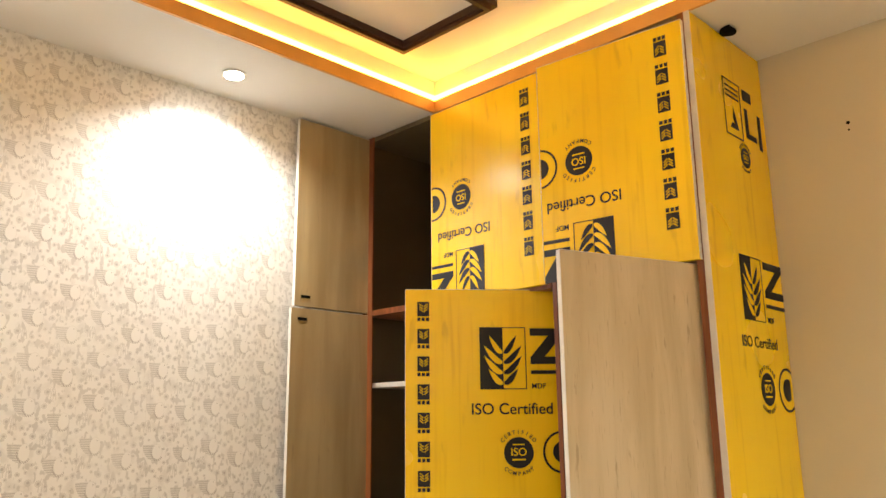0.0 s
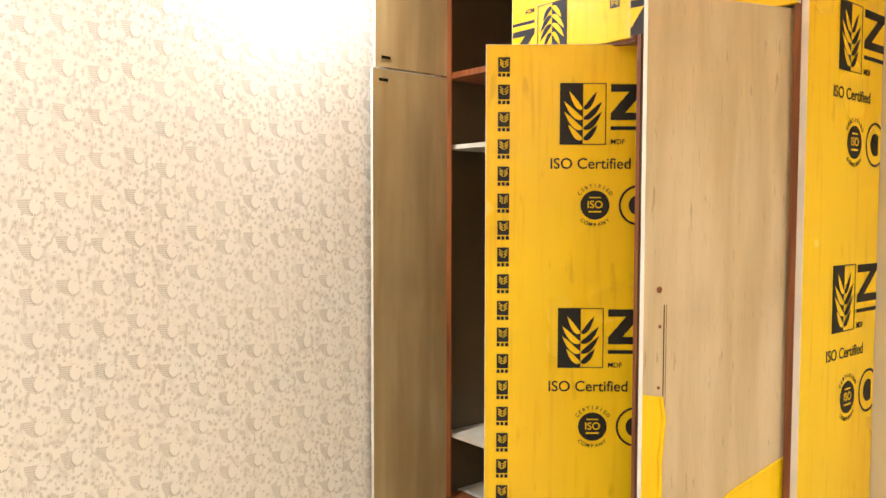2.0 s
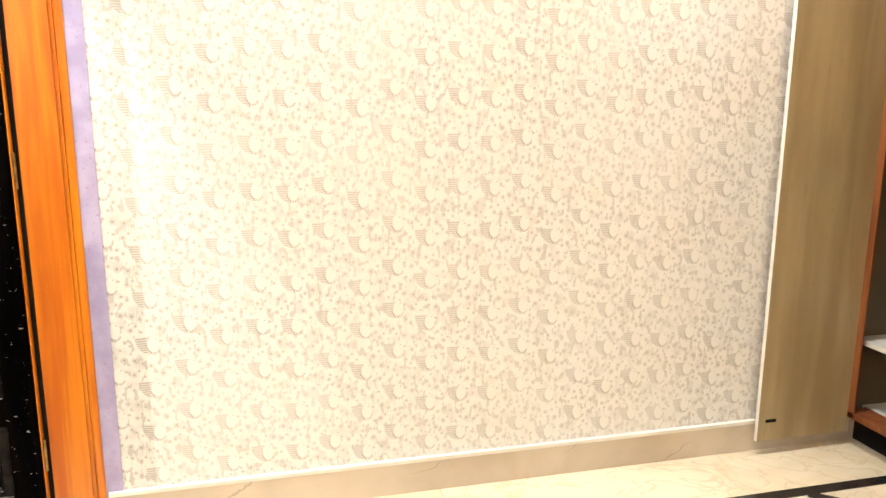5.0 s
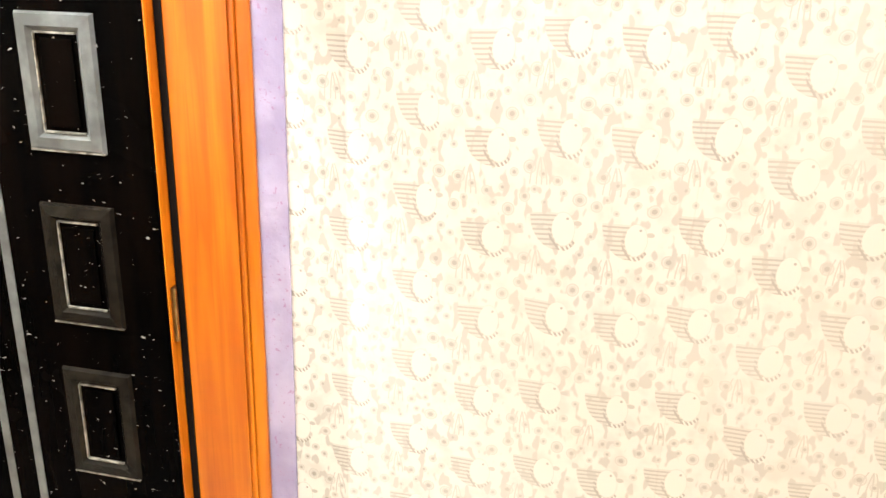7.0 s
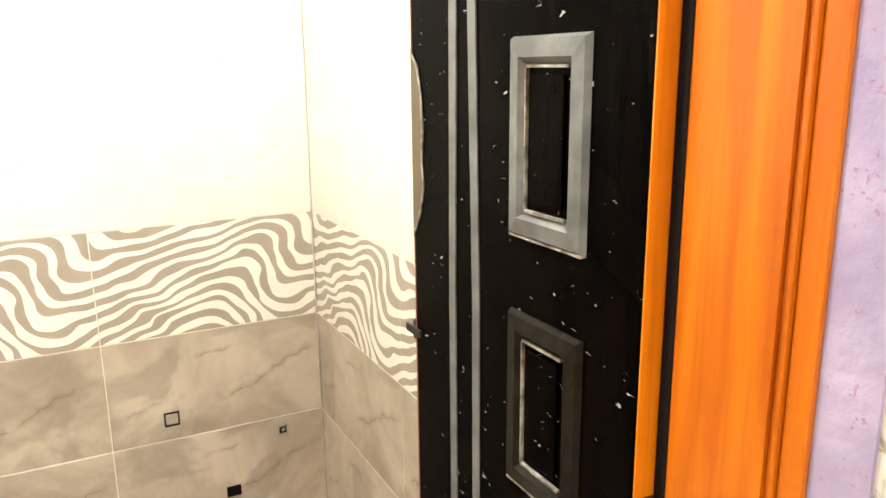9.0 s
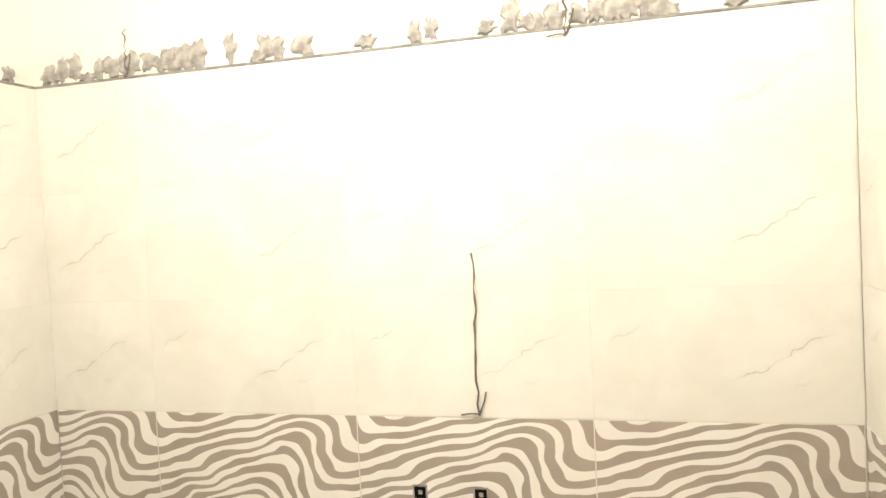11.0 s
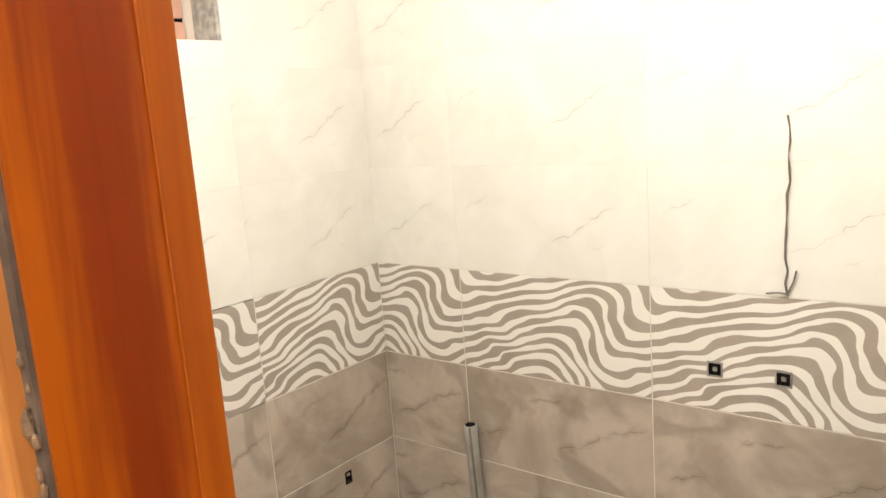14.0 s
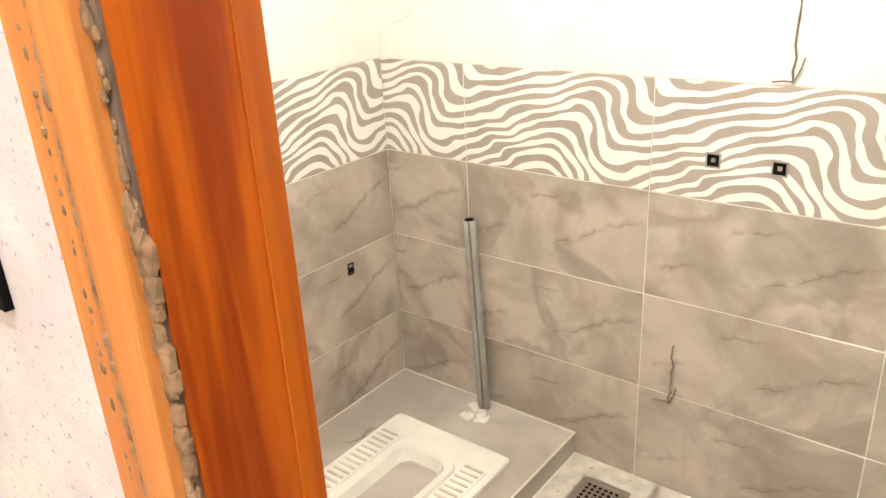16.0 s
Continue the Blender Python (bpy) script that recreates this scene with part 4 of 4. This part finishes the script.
s = thing("pipe_outlet", "capped water outlet with a pale ring", "outlet", pose(BW, -0.29, 0.66))
part("rim", merge(boxes((0, 0.003, -0.02, 0.02, -0.02, -0.016)), boxes((0, 0.003, -0.02, 0.02, 0.016, 0.02)), boxes((0, 0.003, -0.02, -0.016, -0.016, 0.016)), boxes((0, 0.003, 0.016, 0.02, -0.016, 0.016))), DARK, s)
s = thing("pipe_outlet", "dark open pipe end in the tiles", "outlet", pose(BW, -0.14, 0.40))
part("rim", boxes((0, 0.006, -0.02, 0.02, -0.015, 0.015)), DARK, s)

# ---- raised step, squatting pan, pipe, drain ----
PY = -1.25
PZ = 0.05
step = solid("platform", soften(boxes((BW, BE - 0.03, BS, PY, -0.026, PZ)), 0.004), STEP_TILE, "raised grey tiled step under the squatting pan", "platform")
part("edge_joint", boxes((BW, BE - 0.03, PY - 0.004, PY + 0.002, PZ - 0.001, PZ + 0.0025)), GROUT, step)
part("edge_joint", boxes((BW - 0.001, BW + 0.004, BS, PY, PZ - 0.001, PZ + 0.003)), GROUT, step)
part("edge_joint", boxes((BW + 0.004, BE - 0.03, BS - 0.001, BS + 0.004, PZ - 0.001, PZ + 0.003)), GROUT, step)
pan = thing("squat_toilet", "white ceramic squatting pan with ribbed footrests, dusty", "toilet", pose(-1.455, -1.785, PZ))
# local: x along the pan's length, y across
PL, PW = 0.60, 0.45
bx0, bx1, by0, by1 = 0.145, 0.51, 0.145, 0.325


def pan_mesh():
    bm = bmesh.new()

    def loop(x0, x1, y0, y1, r, z, n=6):
        out = []
        for cx, cy, a0 in ((x1 - r, y1 - r, 0), (x0 + r, y1 - r, 90), (x0 + r, y0 + r, 180), (x1 - r, y0 + r, 270)):
            for k in range(n + 1):
                a = radians(a0 + 90 * k / n)
                out.append(bm.verts.new((cx + r * math.cos(a), cy + r * math.sin(a), z)))
        return out

    ls = [loop(0, PL, 0, PW, 0.02, 0.0), loop(0, PL, 0, PW, 0.02, 0.018), loop(0.006, PL - 0.006, 0.006, PW - 0.006, 0.02, 0.024), loop(bx0 - 0.025, bx1 + 0.025, by0 - 0.025, by1 + 0.025, 0.05, 0.024),
          loop(bx0 - 0.02, bx1 + 0.02, by0 - 0.02, by1 + 0.02, 0.05, 0.036), loop(bx0, bx1, by0, by1, 0.045, 0.036), loop(bx0 + 0.012, bx1 - 0.01, by0 + 0.012, by1 - 0.012, 0.04, 0.01), loop(bx0 + 0.03, bx1 - 0.02, by0 + 0.03, by1 - 0.03, 0.04, -0.03), loop(bx0 + 0.12, bx1 - 0.05, by0 + 0.05, by1 - 0.05, 0.04, -0.055)]
    for a, b in zip(ls, ls[1:]):
        for i in range(len(a)):
            bm.faces.new((a[i], a[(i + 1) % len(a)], b[(i + 1) % len(b)], b[i]))
    bm.faces.new(ls[-1])
    bmesh.ops.recalc_face_normals(bm, faces=bm.faces)
    for v in bm.verts:
        v.co.z += 0.06
    return bm


part("bowl", pan_mesh(), CERAMIC, pan, smooth=False)
for y0 in (0.02, PW - 0.10):
    foot = part("footrest", soften(boxes((0.10, 0.44, y0, y0 + 0.08, 0.084, 0.088)), 0.0015), CERAMIC, pan)
    for k in range(13):
        part("rib", boxes((0.11 + 0.025 * k, 0.118 + 0.025 * k, y0 + 0.008, y0 + 0.072, 0.088, 0.0915)), DUST, foot)
# the pan is let into the step
pan.location.z = PZ - 0.062

pipe = thing("waste_pipe", "grey plastic pipe standing against the corner tiles", "pipe")
p0, p1 = Vector((-1.655, -1.575, PZ)), Vector((-1.672, -1.620, 0.72))
part("tube", tube([p0.lerp(p1, t / 8) for t in range(9)], 0.021, 16), PVC, pipe, smooth=True)
part("groove", tube([p0.lerp(p1, t / 8) + Vector((0.018, 0.010, 0)) for t in range(9)], 0.004, 6), TWIG, pipe, "dark slot down the pipe")
part("mouth", cyl(0.016, 0.002, 14), DARK, pipe, m=Matrix.Translation(p1))
random.seed(5)
b = bmesh.new()
for k in range(14):
    bmesh.ops.create_icosphere(b, subdivisions=1, radius=random.uniform(0.008, 0.02), matrix=Matrix.Translation((-1.62 + random.uniform(-0.03, 0.05), -1.575 + random.uniform(-0.04, 0.05), PZ + 0.003)) @ Matrix.Diagonal((1.3, 1, 0.5, 1)))
solid("plaster_heap", b, CERAMIC, "white plaster lumps round the pipe's foot", "plaster", "")
dg = thing("floor_drain", "square metal floor drain with a perforated grate", "drain", pose(-1.535, -1.09, -0.026))
part("frame", merge(boxes((-0.075, 0.075, -0.075, -0.06, 0, 0.008)), boxes((-0.075, 0.075, 0.06, 0.075, 0, 0.008)), boxes((-0.075, -0.06, -0.06, 0.06, 0, 0.008)), boxes((0.06, 0.075, -0.06, 0.06, 0, 0.008))), METAL, dg)
part("grate", boxes((-0.06, 0.06, -0.06, 0.06, 0, 0.005)), METAL, dg)
for i in range(6):
    for j in range(6):
        part("slot", cyl(0.006, 0.001, 8, None, (0, 0, 0)), DARK, dg, m=pose(-0.045 + 0.018 * i, -0.045 + 0.018 * j, 0.005))
b = bmesh.new()
for k in range(60):
    bmesh.ops.create_icosphere(b, subdivisions=1, radius=random.uniform(0.003, 0.01), matrix=Matrix.Translation((random.uniform(-1.68, -0.9), random.uniform(-1.22, -0.9), -0.024)) @ Matrix.Diagonal((1, 1, 0.4, 1)))
tagged(solid("rubble", b, DUST, "crumbs of dry cement scattered on the floor", "rubble", "stuff"))

# ---- tiles and slabs ----
_cache = {}


def tile_mesh(w, h, mat, u0=0.0, flip=False):
    """A wall tile with softened rim, facing +y; origin at its lower start corner on the face."""
    key = (round(w, 4), round(h, 4), mat.name, round(u0, 4), flip)
    if key in _cache:
        return _cache[key]
    bm = bmesh.new()
    c, d = (0.0003 if mat is WHITE_TILE else 0.0012), 0.010
    back = [(0, -d, 0), (w, -d, 0), (w, -d, h), (0, -d, h)]
    lip = [(0, -c, 0), (w, -c, 0), (w, -c, h), (0, -c, h)]
    top = [(c, 0, c), (w - c, 0, c), (w - c, 0, h - c), (c, 0, h - c)]
    uv = bm.loops.layers.uv.new("UVMap")
    rings = [[bm.verts.new(v) for v in r] for r in (back, lip, top)]
    for a, b in zip(rings, rings[1:]):
        for i in range(4):
            bm.faces.new((a[i], a[(i + 1) % 4], b[(i + 1) % 4], b[i]))
    bm.faces.new(rings[2])
    bmesh.ops.recalc_face_normals(bm, faces=bm.faces)
    for f in bm.faces:
        for l in f.loops:
            l[uv].uv = (u0 + (w - l.vert.co.x if flip else l.vert.co.x), l.vert.co.z)
    _cache[key] = mesh_of("tile", bm, mat)
    return _cache[key]


def tile_at(parent, me, m):
    ob = new("tile", me)
    ob.parent, ob.matrix_basis = parent, m
    return ob


G = 0.003
ROWS_Z = [(-0.026, 0.30 - G, GREY_TILE), (0.30, 0.60 - G, GREY_TILE), (0.60, 0.90 - G, GREY_TILE), (0.90, 1.20 - G, ZEBRA), (1.20, 1.507 - 0.0003, WHITE_TILE), (1.507, 1.814 - 0.0003, WHITE_TILE), (1.814, TT - 0.001, WHITE_TILE)]


def tiled(parent, joints, place, skip=None):
    for z0, z1, mat in ROWS_Z:
        gap = G if mat is not WHITE_TILE else 0.0003
        for a, b in zip(joints, joints[1:]):
            if skip and skip(a, b, z0, z1):
                continue
            tile_at(parent, tile_mesh(b - a - gap, z1 - z0, mat, 0.6 - (b - a) if a == joints[0] else 0.0), place(a, z0))


part("grout_bed", boxes((BW - 0.0125, BW - 0.0016, BS, BN, -0.026, TT - 0.013)), GROUT, bwall_w, "pale joints")
part("grout_bed", boxes((BW, VX0 - 0.001, BS - 0.0125, BS - 0.0016, -0.026, TT - 0.013)), GROUT, bwall_s, "pale joints")
part("grout_bed", boxes((BW, BE, BN + 0.0016, BN + 0.0125, -0.026, TT - 0.013)), GROUT, bwall_n, "pale joints")
# west wall faces +x: local x runs along world +y
tiled(bwall_w, [BS, -1.642, -1.045, -0.444, BN], lambda a, z: pose(BW, a, z, 0, 0, 90) @ pose(0, 0, 0) @ Matrix.Diagonal((1, -1, 1, 1)))
# south wall faces +y: local x runs along world -x, from the corner outwards
def south(a, z):
    return pose(a, BS, z)


sj = [BW, VX0, -0.60, BE + 0.07]
for z0, z1, mat in ROWS_Z:
    gap = G if mat is not WHITE_TILE else 0.0003
    for a, b in zip(sj, sj[1:]):
        if z1 > VZ0 and a == VX0:
            tile_at(bwall_s, tile_mesh(b - a - gap, VZ0 - z0, mat, 0.6 - (b - a), True), south(a, z0))
            continue
        tile_at(bwall_s, tile_mesh(b - a - gap, z1 - z0, mat, 0.6 - (b - a), True), south(a, z0))
nj = [BW + 0.001, -1.10, -0.50, BE]
for z0, z1, mat in ROWS_Z:
    for a, b in zip(nj, nj[1:]):
        tile_at(bwall_n, tile_mesh(b - a - G, z1 - z0, mat, 0.0, True), pose(b, BN, z0, 0, 0, 180))
# bathroom floor tiles
fm = mesh_of("tile", soften(boxes((0, 0.297, 0, 0.297, -0.01, 0.0)), 0.001, 1), DUST)
for i in range(5):
    for j in range(5):
        tile_at(bfloor, fm, pose(BW + 0.3 * i, PY + 0.004 + 0.275 * j, -0.0255))

# bedroom floor: slabs between black strips
SX, SY, SWD = 2.40, -0.30, 0.05
for x0, x1, y0, y1 in ((0.0, EAST, SY + 0.001, -0.002),):
    n = max(1, round((x1 - x0) / 1.1))
    for k in range(n):
        a, b = x0 + (x1 - x0) * k / n, x0 + (x1 - x0) * (k + 1) / n
        tile = new("slab", mesh_of("slab", boxes((0, b - a - 0.001, 0, y1 - y0, -0.008, 0)), FLOOR_MARBLE))
        tile.parent, tile.matrix_basis = floor, pose(a, y0, 0)
strip = new("inlay_strip", mesh_of("inlay_strip", boxes((0.0, EAST, SY - SWD, SY, -0.008, 0.0)), STRIP))
strip.parent = floor
n = 3
for i in range(n):
    for j in range(4):
        w, h = EAST / n, (SY - SWD - SOUTH) / 4
        tile = new("slab", mesh_of("slab", boxes((0, w - 0.001, 0, h - 0.001, -0.008, 0)), FLOOR_MARBLE))
        tile.parent, tile.matrix_basis = floor, pose(w * i, SOUTH + h * j, 0)
diag = boxes((0.0, 0.62, -0.022, 0.022, -0.004, 0.0012))
tagged(part("inlay_strip", diag, STRIP, floor, m=pose(2.30, -0.345, 0, 0, 0, -41)))
